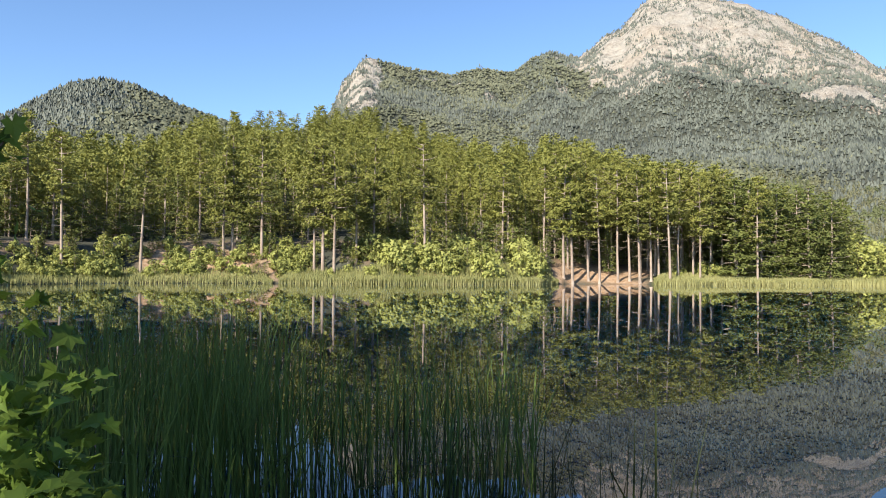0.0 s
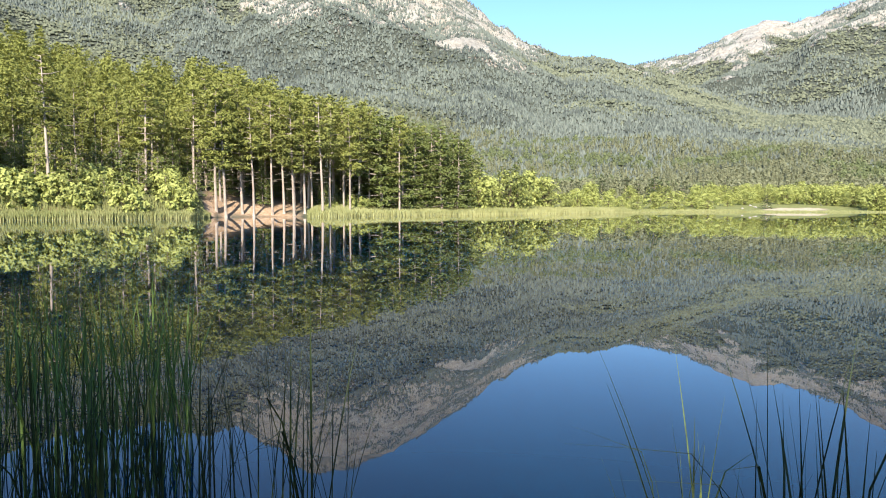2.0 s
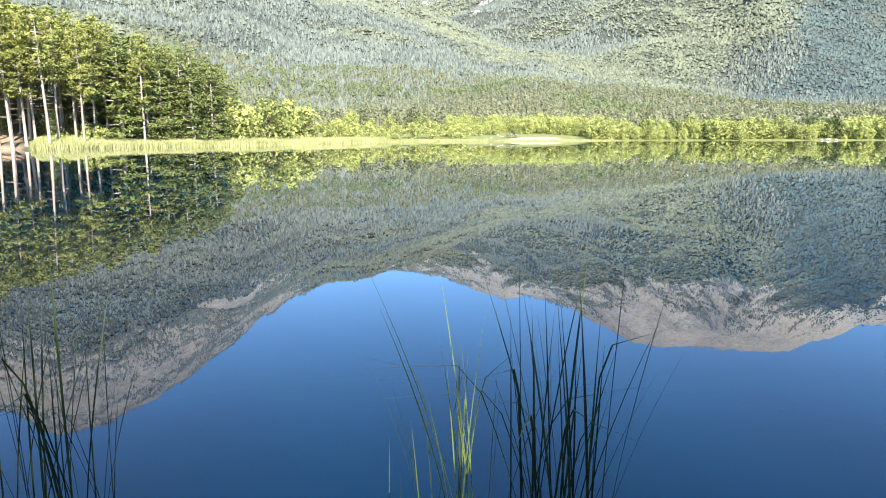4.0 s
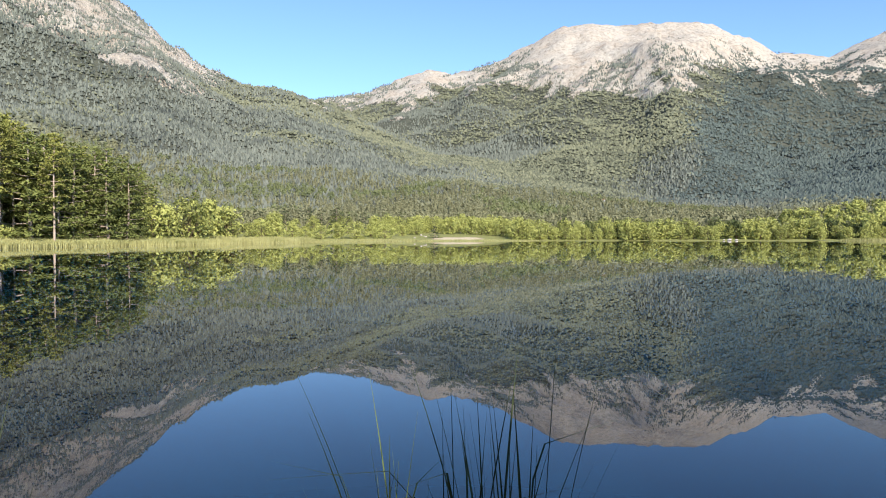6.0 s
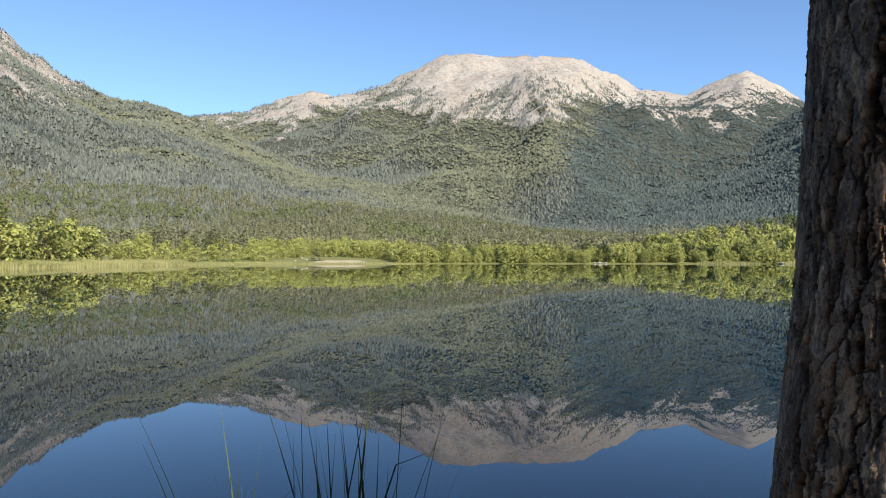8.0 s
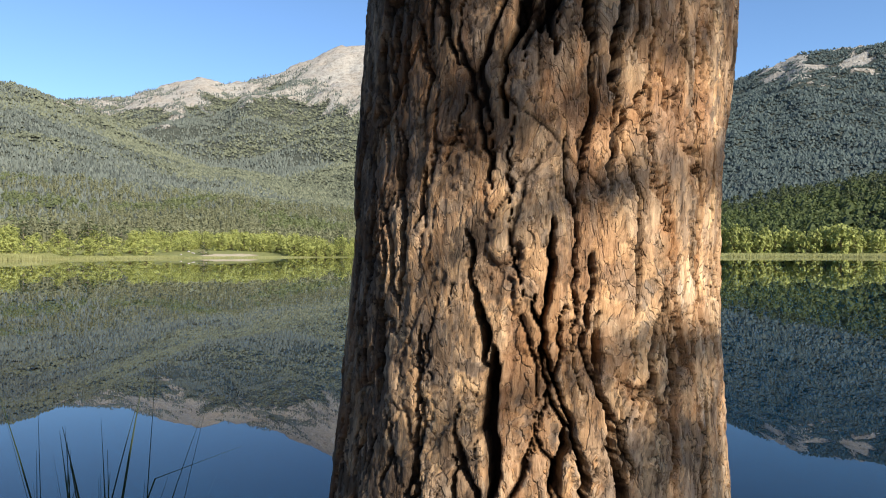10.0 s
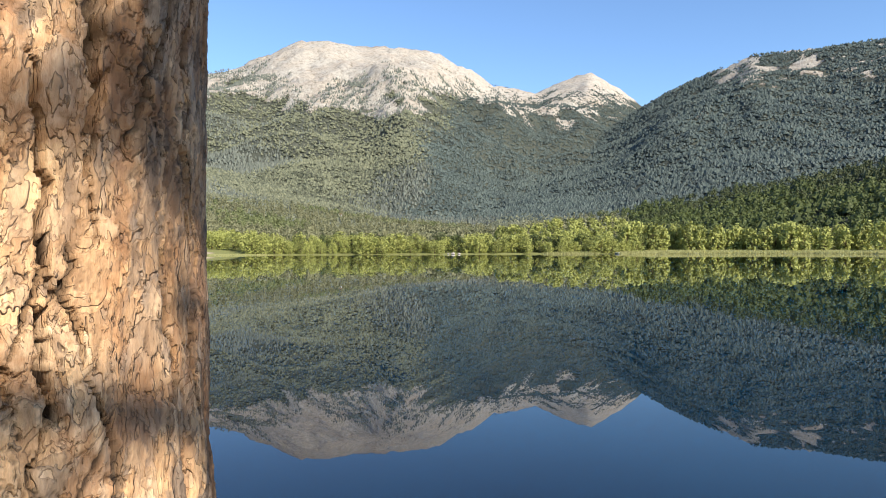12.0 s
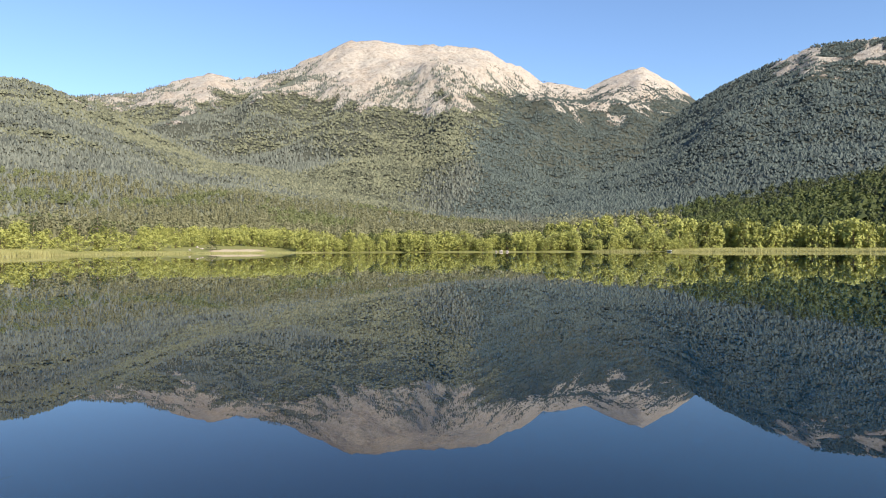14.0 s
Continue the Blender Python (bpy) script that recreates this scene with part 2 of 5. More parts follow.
# ---- lie of the land: bearings in degrees to the left of +y, seen from the near bank ----
LAKE_R = table([(60, 45), (45, 80), (33, 100), (25, 110), (15, 110), (8, 108), (0, 108), (-8, 112), (-11, 124), (-16, 126), (-19, 124), (-25, 136),
                (-32, 152), (-38, 178), (-47, 225), (-55, 245), (-62, 260), (-70, 275), (-80, 290), (-90, 320), (-100, 350), (-108, 360), (-117, 300), (-130, 150), (-150, 40)])
SHORE_N, SHORE_D = (math.sin(radians(38)), math.cos(radians(38))), 1.8
LAYERS = [
    # name, crest bearing and elevation, crest bearing and distance, foot distance, steepness
    ("hill", [(70, 6.45), (50, 8.45), (40, 9.75), (33, 10.65), (29, 13.4), (27, 14.0), (24.5, 13.75), (22, 12.95), (19, 11.9), (14, 10.8), (5, 8.45), (-8, 4.45)],
     [(60, 800), (-8, 1000)], 330, 1.3),
    ("peak", [(30, 5.12), (14, 10.1), (9.6, 12.85), (8.6, 15.3), (6.7, 17.45), (4.2, 16.85), (1.8, 16.45), (-0.6, 16.15), (-3, 16.65), (-5.9, 16.35), (-7.3, 17.35), (-8.9, 17.9),
              (-11.5, 17.32), (-13.3, 18.82), (-14.7, 19.32), (-16.2, 20.82), (-17.1, 21.42), (-20, 21.32), (-23.3, 20.25), (-26.2, 19.0), (-29.8, 16.65), (-32.5, 14.7),
              (-35.4, 13.1), (-38.1, 11.85), (-41, 11.7), (-43.6, 11), (-47, 9.7), (-53, 7.1), (-60, 4.7), (-70, 2.1)],
     [(30, 1200), (9, 1400), (-5, 1600), (-17, 1900), (-30, 1900), (-41, 1700), (-70, 1100)], 520, 1.15),
    ("massif", [(-34, 8), (-44, 11), (-47.8, 11.6), (-51.5, 13), (-53.2, 13.6), (-55.3, 13.3), (-58.6, 14.0), (-61.9, 15.55), (-63.8, 16.6), (-66.5, 16.85), (-69.3, 16.35),
                (-72.4, 16.55), (-75.4, 16.05), (-78.6, 14.7), (-80.2, 13.5), (-83.3, 12.95), (-84, 12.8), (-85.8, 13.5), (-88.2, 14.25), (-90.2, 13.15), (-92.5, 11.3), (-97, 9.4), (-110, 5.9)],
     [(-34, 2700), (-66, 2900), (-80, 3000), (-88, 3300), (-110, 3200)], 800, 1.2),
    ("right", [(-78, 4.7), (-84, 7.2), (-90, 9.9), (-92.5, 11.3), (-94.4, 12.3), (-96, 13), (-99, 13.9), (-100.5, 14.5), (-105, 14.4), (-112, 14.5), (-125, 12.2), (-140, 8.2), (-160, 4.2)],
     [(-78, 2300), (-92, 2100), (-105, 1900), (-160, 1500)], 620, 1.1),
    ("spur", [(-66, 0.4), (-80, 1.0), (-91, 2.0), (-95, 3.0), (-99, 4.0), (-105, 5.1), (-115, 7), (-130, 7), (-150, 4)], [(-66, 800), (-105, 640), (-150, 500)], 385, 1.0),
    ("hillock", [(-36, 4), (-46, 5.9), (-52, 6.9), (-56, 7.1), (-62, 6.1), (-70, 4.3), (-80, 2.6)], [(-36, 1600), (-80, 1800)], 420, 1.1),
]
LAYERS = [(n, table(e), table(r), f, p) for n, e, r, f, p in LAYERS]
PINE_H = table([(60, 6), (45, 12), (33, 18), (26, 22), (18, 34), (8, 45), (0, 33), (-8, 22), (-17, 11), (-25, 5), (-30, 2.5), (-36, 1)])
PINE_R = table([(60, 200), (33, 230), (18, 250), (8, 262), (0, 242), (-8, 214), (-17, 186), (-25, 178), (-36, 178)])


def polar(x, y):
    return np.degrees(np.arctan2(-x, y)), np.hypot(x, y)


def lake_inside(x, y):
    az, r = polar(x, y)
    wob = 3.5 * (vnoise(x * 0.05, y * 0.05, 5) - 0.5) * np.clip(r / 80, 0, 1)
    far = np.interp(az, *LAKE_R) + wob - r
    far = np.where((az > 62) | (az < -150), -50.0, far)
    return np.minimum(far, SHORE_N[0] * x + SHORE_N[1] * y - SHORE_D)


def land(x, y):
    """Height of the ground, its cover (rock, bare earth, meadow), and how sparse the trees stand."""
    x, y = np.asarray(x, float), np.asarray(y, float)
    az, r = polar(x, y)
    ins = lake_inside(x, y)
    out = -ins
    near = 0.5 * sstep(0.0, 1.0, out) + np.clip(out - 1, 0, 60) * 0.01
    z = np.where(out > 0, np.minimum(1.0, out * 0.22) + np.clip(out - 5, 0, 2000) * 0.022, np.maximum(out * 0.25, -2.5))
    flat = np.minimum(0.6, out * 0.07) + np.clip(out - 8, 0, 90) * (0.022 + 0.03 * sstep(-66, -60, az) * sstep(-36, -42, az)) + np.clip(out - 98, 0, 2000) * 0.022
    flat = flat + 0.7 * sstep(1, 24, out) * np.exp(-((az + 55.8) / 4.0) ** 2)
    flat = flat + 9.0 * sstep(25, 130, out) * np.exp(-((az + 88) / 5.0) ** 2)
    z = np.where((out > 0) & (az < -18) & (az > -112), flat, z)
    z = np.where((r < 40) & (out > 0), near, z)
    # wooded hill behind the pines' bank
    lr = np.interp(az, *LAKE_R)
    ph, pr = np.interp(az, *PINE_H), np.interp(az, *PINE_R)
    s = np.clip((r - lr - 2) / np.maximum(pr - lr - 2, 5), 0, None)
    hill = np.where(s < 1, ph * np.clip(s, 0, 1) ** 1.2, ph - (r - pr) * 0.12) * sstep(70, 50, az) * sstep(-42, -36, az)
    tall = sstep(4, 9, az)
    bank = (2.2 + 2.4 * tall) * sstep(1, 5 + 11 * tall, out) * sstep(-18, -9, az) * sstep(60, 40, az) * (r > 60)
    z = np.where((out > 1) & (r > 60), np.maximum(z, hill + np.minimum(bank, out * 0.6)), z)
    gull = fbm(x / 420 + 3, y / 420, 11, 5, True)
    fine = fbm(x / 70, y / 70, 21, 5, True)
    rock = np.zeros_like(z)
    for name, e, rr, foot, p in LAYERS:
        crest = np.interp(az, *rr)
        el = np.interp(az, *e)
        lo, hi = e[0][0], e[0][-1]
        H = crest * np.tan(np.radians(el)) + EYE
        H = H * sstep(lo - 6, lo + 1, az) * sstep(hi + 6, hi - 1, az)
        s = np.clip((r - foot) / (crest - foot), 0, None)
        rough = (gull - 0.62) * 0.55 + (fine - 0.6) * 0.07
        if name == "massif":
            rough = rough * 0.8
        up = H * np.clip(s, 0, 1) ** p * (1 + rough * np.clip(1 - s, 0, 1) * np.clip(s * 3, 0, 1) * 1.6) + H * (fine - 0.6) * 0.015 * np.clip(s, 0, 1)
        down = H - (r - crest) * 0.45
        h = np.where(s < 1, up, down)
        z = np.where((s > 0) & (H > 0.5), np.maximum(z, h), z)
    skyline = np.max([np.interp(az, *e) for _, e, _, _, _ in LAYERS], 0)
    # explicit spurs that run down from the massif
    for a0, a1, r0, r1, amp, w in ((-70.5, -74, 2900, 1000, 90, 3.4), (-60, -56, 2900, 1500, 70, 2.0), (-83, -80, 2900, 1300, 70, 2.4), (-97, -93, 1900, 900, 18, 3.5), (-28, -33, 1850, 800, 40, 3)):
        k = np.clip((r0 - r) / (r0 - r1), 0, 1)
        d = az - (a0 + (a1 - a0) * k) - 1.2 * (vnoise(r / 200, r * 0, 31) - 0.5)
        add = amp * np.exp(-np.where(d < 0, (d / (w * 1.5)) ** 2, (d / (w * 0.8)) ** 2)) * np.sin(np.pi * np.clip((r - r1) / (r0 - r1), 0, 1)) ** 0.9 * (r > r1)
        z = np.maximum(z, np.minimum(z + add, r * np.tan(np.radians(skyline - 1.3))))
    ele = np.degrees(np.arctan2(z - EYE, r))
    n1 = fbm(x / 130, y / 130, 41, 5)
    n2 = fbm(x / 45, y / 45, 51, 4)
    tl = np.interp(az, *TREELINE)
    above = ele - tl + (n1 - 0.5) * np.where(az < -45, 3.0, 4.5)
    rock = sstep(-1.7, -0.2, above + (n2 - 0.5) * 3.0) * (r > 900)
    bare = sstep(-1.4, np.where(az < -45, 1.0, 1.6), above + (n2 - 0.5) * 3.0) * (r > 900)
    scree = np.exp(-((az + 70) / 8.5) ** 2) * np.exp(-((ele - 11.7) / 1.1) ** 2) * (r > 1500)
    scree = sstep(0.42, 0.62, scree * 0.72 + (n2 - 0.5) * 1.3 + (n1 - 0.5) * 0.5) * (scree > 0.1)
    rock, bare = np.maximum(rock, scree), np.maximum(bare, 0.62 * scree)
    cliff = np.exp(-((az - 7.3) / 1.9) ** 2) * sstep(12.6, 13.6, ele) * (r > 900)
    cliff = sstep(0.35, 0.55, cliff + (n2 - 0.5) * 0.6)
    rock, bare = np.maximum(rock, cliff), np.maximum(bare, 0.8 * cliff)
    crestrock = sstep(11.8, 13.2, ele) * (np.exp(-((az + 99.6) / 2.6) ** 2) + 0.8 * np.exp(-((az + 104.2) / 1.6) ** 2))
    crestrock = sstep(0.45, 0.6, crestrock * 0.75 + (n2 - 0.5) * 1.2)
    patches = sstep(0.64, 0.72, n2) * sstep(12.5, 15, ele) * (r > 900) * (az > -12)
    clearings = sstep(0.68, 0.72, n2) * sstep(3.5, 6, ele) * (r > 900) * sstep(-92, -98, az) * 0.8
    rock = np.maximum.reduce([rock, crestrock, patches, clearings])
    bare = np.maximum.reduce([bare, 0.95 * crestrock, 0.7 * patches, 0.75 * clearings])
    z = z + rock * 26 * (fbm(x / 38, y / 38, 71, 4, True) - 0.62) * np.clip(r / 2000, 0.5, 1)
    bankzone = (r > 60) & (out > 0.3) & (az > -17.5) & (az < 45)
    e1 = sstep(0.45, 0.6, fbm(x / 14, y / 14, 61, 3) + 0.25 * (np.abs(az + 13) < 3.8) + 0.1 * (az > 6) * (out > 6))
    earth = np.where(bankzone, e1 * sstep(22, 10, out), 0)
    beach = 1.5 * np.exp(-((az + 55.6) / 1.9) ** 2) * sstep(4, 6.5, out) * sstep(16, 10, out)
    earth = np.maximum(earth, sstep(0.35, 0.6, beach))
    earth = np.where((r < 40) & (out > -1), 0.7, earth)
    meadow = np.where((r > 60) & (az < -17) & (out > -1), np.where((az < -37) & (az > -65), sstep(125, 75, out), sstep(60, 25, out)), 0.0) * (1 - earth)
    meadow = np.maximum(meadow, (1 - earth) * 0.75 * sstep(0.5, 0.6, n2) * sstep(300, 120, out) * ((az < -34) & (az > -66) & (r > 150)))
    return z, np.clip(rock, 0, 1), np.clip(earth, 0, 1), np.clip(meadow, 0, 1), np.clip(bare, 0, 1)


TREELINE = table([(60, 30), (12, 30), (-7, 30), (-9.5, 18.5), (-11.7, 17.0), (-14.7, 15.8), (-19, 16.4), (-23, 15.7), (-27, 14.8), (-30.8, 13.1), (-32.9, 12.4), (-36, 12.0), (-39, 13.5), (-42.5, 13),
                  (-46, 11.7), (-50, 11.7), (-53.4, 11.9), (-55.4, 12.3), (-58, 13.2), (-60.6, 13.9), (-63, 13.2), (-65.4, 11.8), (-67.5, 12.8), (-69.1, 13.3), (-72, 13.7), (-75.2, 13.0), (-78, 13.3),
                  (-79.8, 12.8), (-82.5, 12.1), (-88.5, 11.7), (-91, 11.6), (-94, 16), (-160, 30)])


def build_ground():
    azs = np.concatenate([np.arange(-180, -126, 3.0), np.arange(-126, 46, 0.38), np.arange(46, 180, 3.0)])
    rs = np.concatenate([[0.02, 0.6, 1.2, 1.8, 2.4, 3.2, 4.5, 7, 12, 25, 45], np.arange(60, 90, 8), np.arange(90, 300, 3.2), np.arange(300, 460, 6), np.geomspace(460, 3500, 170), [3900, 4400, 4900]])
    A, R = np.meshgrid(np.radians(azs), rs)
    X, Y = -np.sin(A) * R, np.cos(A) * R
    z, rock, earth, meadow, bare = land(X.ravel(), Y.ravel())
    z = np.where(R.ravel() > 4850, -60, z)
    na, nr = len(azs), len(rs)
    i = (np.arange(nr - 1)[:, None] * na + np.arange(na)[None, :]).ravel()
    j = (np.arange(nr - 1)[:, None] * na + (np.arange(na)[None, :] + 1) % na).ravel()
    f = np.stack([i, i + na, j + na, j], -1)
    az, far = polar(X.ravel(), Y.ravel())
    cov = np.stack([rock, earth, meadow, earth * (np.abs(az + 55.8) < 5) * (far > 100)], -1)
    me = mesh_np("ground", np.stack([X.ravel(), Y.ravel(), z], -1), [f[:, ::-1]], MAT_GROUND, [("cover", "FLOAT_COLOR", cov)], True)
    return tagged(new("ground", me), "mountain ground with forest floor, pale limestone, sandy earth and meadow", "ground", kind="structure")


def build_water():
    azs = np.arange(-180, 180, 2.0)
    r = np.where((azs > 60) | (azs < -148), 60, np.interp(azs, *LAKE_R) + 12)
    a = np.radians(azs)
    v = np.concatenate([[(0, 0, 0)], np.stack([-np.sin(a) * r, np.cos(a) * r, 0 * a], -1)])
    n = len(azs)
    k = np.arange(n)
    f = np.stack([0 * k, 1 + k, 1 + (k + 1) % n], -1)
    ob = new("water", mesh_np("water", v, [f], MAT_WATER))
    return tagged(ob, "still dark blue lake water mirroring the mountains", "lake water", kind="structure")


build_ground()
build_water()
RNG = np.random.default_rng(7)


# ---- far woods ----
def tufts(centres, normals, rng, length, width, count, rough=0.45):
    """Bunches of needles or leaves: count narrow triangles round each centre that lie roughly square to its normal."""
    n = len(centres)
    nn = normals[:, None, :] + rng.normal(0, rough, (n, count, 3))
    nn /= np.linalg.norm(nn, axis=-1, keepdims=True)
    d = np.cross(nn, rng.normal(0, 1, (n, count, 3)))
    d /= np.linalg.norm(d, axis=-1, keepdims=True) + 1e-6
    side = np.cross(nn, d)
    ln = length * rng.uniform(0.6, 1.3, (n, count, 1))
    c = centres[:, None, :] + rng.normal(0, 0.15, (n, count, 3)) * length
    v = np.stack([c - side * width * 0.5, c + side * width * 0.5 + d * ln * 0.25, c + d * ln], 2).reshape(-1, 3)
    return v, np.arange(len(v)).reshape(-1, 3)


def lathe_trees(name, x, y, h, wid, profile, sides, mat, jitter=0.25, sink=0.5):
    """Many small trees as one mesh: each a ragged stack of rings that closes in a point."""
    n = len(x)
    z = land(x, y)[0] - sink
    rings = len(profile)
    ang = (np.arange(sides) / sides * 2 * np.pi)[None, None, :] + RNG.random((n, 1, 1)) * 6.28 + np.arange(rings)[None, :, None] * np.pi / sides
    zz = np.array([p[0] for p in profile])[None, :, None]
    rr = np.array([p[1] for p in profile])[None, :, None]
    rad = rr * wid[:, None, None] * (1 + jitter * (RNG.random((n, rings, sides)) * 2 - 1))
    vx = x[:, None, None] + np.cos(ang) * rad
    vy = y[:, None, None] + np.sin(ang) * rad
    vz = z[:, None, None] + h[:, None, None] * (zz + 0.08 * jitter * 2 * (RNG.random((n, rings, sides)) - 0.5))
    ring = np.stack([vx, vy, vz], -1).reshape(n, rings * sides, 3)
    apex = np.stack([x + RNG.normal(0, 0.08, n) * wid, y, z + h], -1)[:, None, :]
    v = np.concatenate([ring, apex], 1)
    per = rings * sides + 1
    base = (np.arange(n) * per)[:, None, None]
    k = np.arange(sides)
    quads = []
    for a in range(rings - 1):
        q = np.stack([a * sides + k, a * sides + (k + 1) % sides, (a + 1) * sides + (k + 1) % sides, (a + 1) * sides + k], -1)
        quads.append((base + q[None]).reshape(-1, 4))
    t = np.stack([(rings - 1) * sides + k, (rings - 1) * sides + (k + 1) % sides, 0 * k + per - 1], -1)
    tris = (base + t[None]).reshape(-1, 3)
    tint = np.repeat(RNG.random(n) ** 1.2, per)
    return mesh_np(name, v.reshape(-1, 3), quads + [tris], mat, [("tint", "FLOAT", tint)])


def scatter(n, az0, az1, r0, r1, power=1.0):
    az = RNG.uniform(az0, az1, n)
    r = r0 + (r1 - r0) * RNG.random(n) ** power
    a = np.radians(az)
    return -np.sin(a) * r, np.cos(a) * r


def far_woods():
    x, y = scatter(410000, -113, 38, 600, 3100, 1.05)
    x2, y2 = scatter(130000, -113, 38, 600, 1350)
    x, y = np.concatenate([x, x2]), np.concatenate([y, y2])
    z, rock, earth, meadow, bare = land(x, y)
    stand = fbm(x / 34, y / 34, 91, 3) + RNG.normal(0, 0.06, len(x))
    summit = (bare > 0.96) & (polar(x, y)[0] < -45)
    keep = ~summit & (stand > 0.2 + np.where(polar(x, y)[0] > -45, 0.31, 0.39) * bare)
    az, r = polar(x, y)
    # drop what lies behind the crests
    for name, e, rr, foot, p in LAYERS:
        crest = np.interp(az, *rr)
        own = (az > e[0][0]) & (az < e[0][-1]) & (name in ("peak", "massif", "right", "hill"))
        keep &= ~(own & (r > crest * 1.03) & (np.degrees(np.arctan2(z - EYE + 14, r)) < np.interp(az, *e) - 0.3))
    x, y, r, az, z, bare = x[keep], y[keep], r[keep], az[keep], z[keep], bare[keep]
    n = len(x)
    mixed = fbm(x / 240, y / 240, 81, 3) + RNG.normal(0, 0.06, n) + 0.03
    h = (4.4 + 6.0 * RNG.random(n) ** 1.7) * (0.72 + 0.3 * np.clip(r / 1800, 0, 1.6)) * (1 - 0.2 * bare)
    ele = np.degrees(np.arctan2(z - EYE, r))
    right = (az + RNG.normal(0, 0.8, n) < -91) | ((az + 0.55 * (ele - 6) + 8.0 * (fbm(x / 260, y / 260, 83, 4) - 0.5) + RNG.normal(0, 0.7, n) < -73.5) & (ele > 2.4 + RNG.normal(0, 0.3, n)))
    fir = (mixed + 0.05 * sstep(5.5, 2.5, ele) * (az < -44) < 0.5) | (bare > 0.15)
    for sel, nm, w, mat, lab in ((fir & ~right, "fir_forest", 0.24, MAT_HAZY_FIR, "hazy dark blue-green fir forest covering the mountain slopes"),
                                 (~fir & ~right, "mixed_forest", 0.4, MAT_HAZY_WOOD, "hazy olive green mixed forest covering the mountain slopes"),
                                 (right, "ridge_pine_forest", 0.33, MAT_HAZY_RIDGE, "hazy dark green pine forest covering the steep ridge")):
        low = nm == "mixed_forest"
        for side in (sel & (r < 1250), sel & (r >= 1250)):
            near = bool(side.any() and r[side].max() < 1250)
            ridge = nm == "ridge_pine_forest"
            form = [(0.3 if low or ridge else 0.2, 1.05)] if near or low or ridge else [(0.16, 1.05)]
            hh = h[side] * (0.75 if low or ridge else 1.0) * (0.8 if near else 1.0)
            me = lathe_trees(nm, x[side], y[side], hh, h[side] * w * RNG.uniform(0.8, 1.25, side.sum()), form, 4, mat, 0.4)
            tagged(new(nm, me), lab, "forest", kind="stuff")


def tuft_trees(name, x, y, h, wid, round_top, count, mat):
    """Many trees as one mesh, each a core darkened to stand for inner shade, with loose boughs round it."""
    n = len(x)
    z = land(x, y)[0] - 0.3
    t = RNG.random((n, count)) ** (0.8 if round_top else 1.25)
    a = RNG.uniform(0, 2 * np.pi, (n, count))
    if round_top:
        rad = np.sin(np.pi * (0.16 + 0.8 * t)) ** 0.8 * RNG.uniform(0.75, 1.05, (n, count))
        up = 1.6 * (t - 0.4)
        zz = 0.12 + 0.84 * t
    else:
        rad = (1 - t) ** 0.8 * RNG.uniform(0.55, 1.1, (n, count)) + 0.06
        up = 0.8 + 0 * t
        zz = 0.06 + 0.9 * t
    nrm = np.stack([np.cos(a), np.sin(a), up], -1).reshape(-1, 3)
    c = np.stack([x[:, None] + np.cos(a) * rad * wid[:, None], y[:, None] + np.sin(a) * rad * wid[:, None], z[:, None] + zz * h[:, None]], -1).reshape(-1, 3)
    size = np.repeat(h * (0.2 if round_top else 0.17), count)[:, None, None]
    v, f = tufts(c, nrm, RNG, size, size * 0.85, 1, 0.4)
    tone = RNG.random(n)
    # tops are coloured lighter, as if the light fell there
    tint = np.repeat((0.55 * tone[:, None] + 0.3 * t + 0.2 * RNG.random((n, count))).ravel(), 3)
    k = np.arange(5)
    ca = k / 5 * 2 * np.pi
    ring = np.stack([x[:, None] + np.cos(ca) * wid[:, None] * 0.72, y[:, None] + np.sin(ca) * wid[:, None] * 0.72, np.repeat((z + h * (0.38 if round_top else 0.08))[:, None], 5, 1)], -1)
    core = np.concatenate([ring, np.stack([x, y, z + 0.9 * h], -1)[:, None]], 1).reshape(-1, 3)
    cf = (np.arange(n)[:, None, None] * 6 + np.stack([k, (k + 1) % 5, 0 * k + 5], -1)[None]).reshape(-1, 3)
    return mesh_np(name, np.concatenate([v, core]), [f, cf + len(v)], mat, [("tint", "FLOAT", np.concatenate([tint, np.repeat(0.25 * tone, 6)]))])


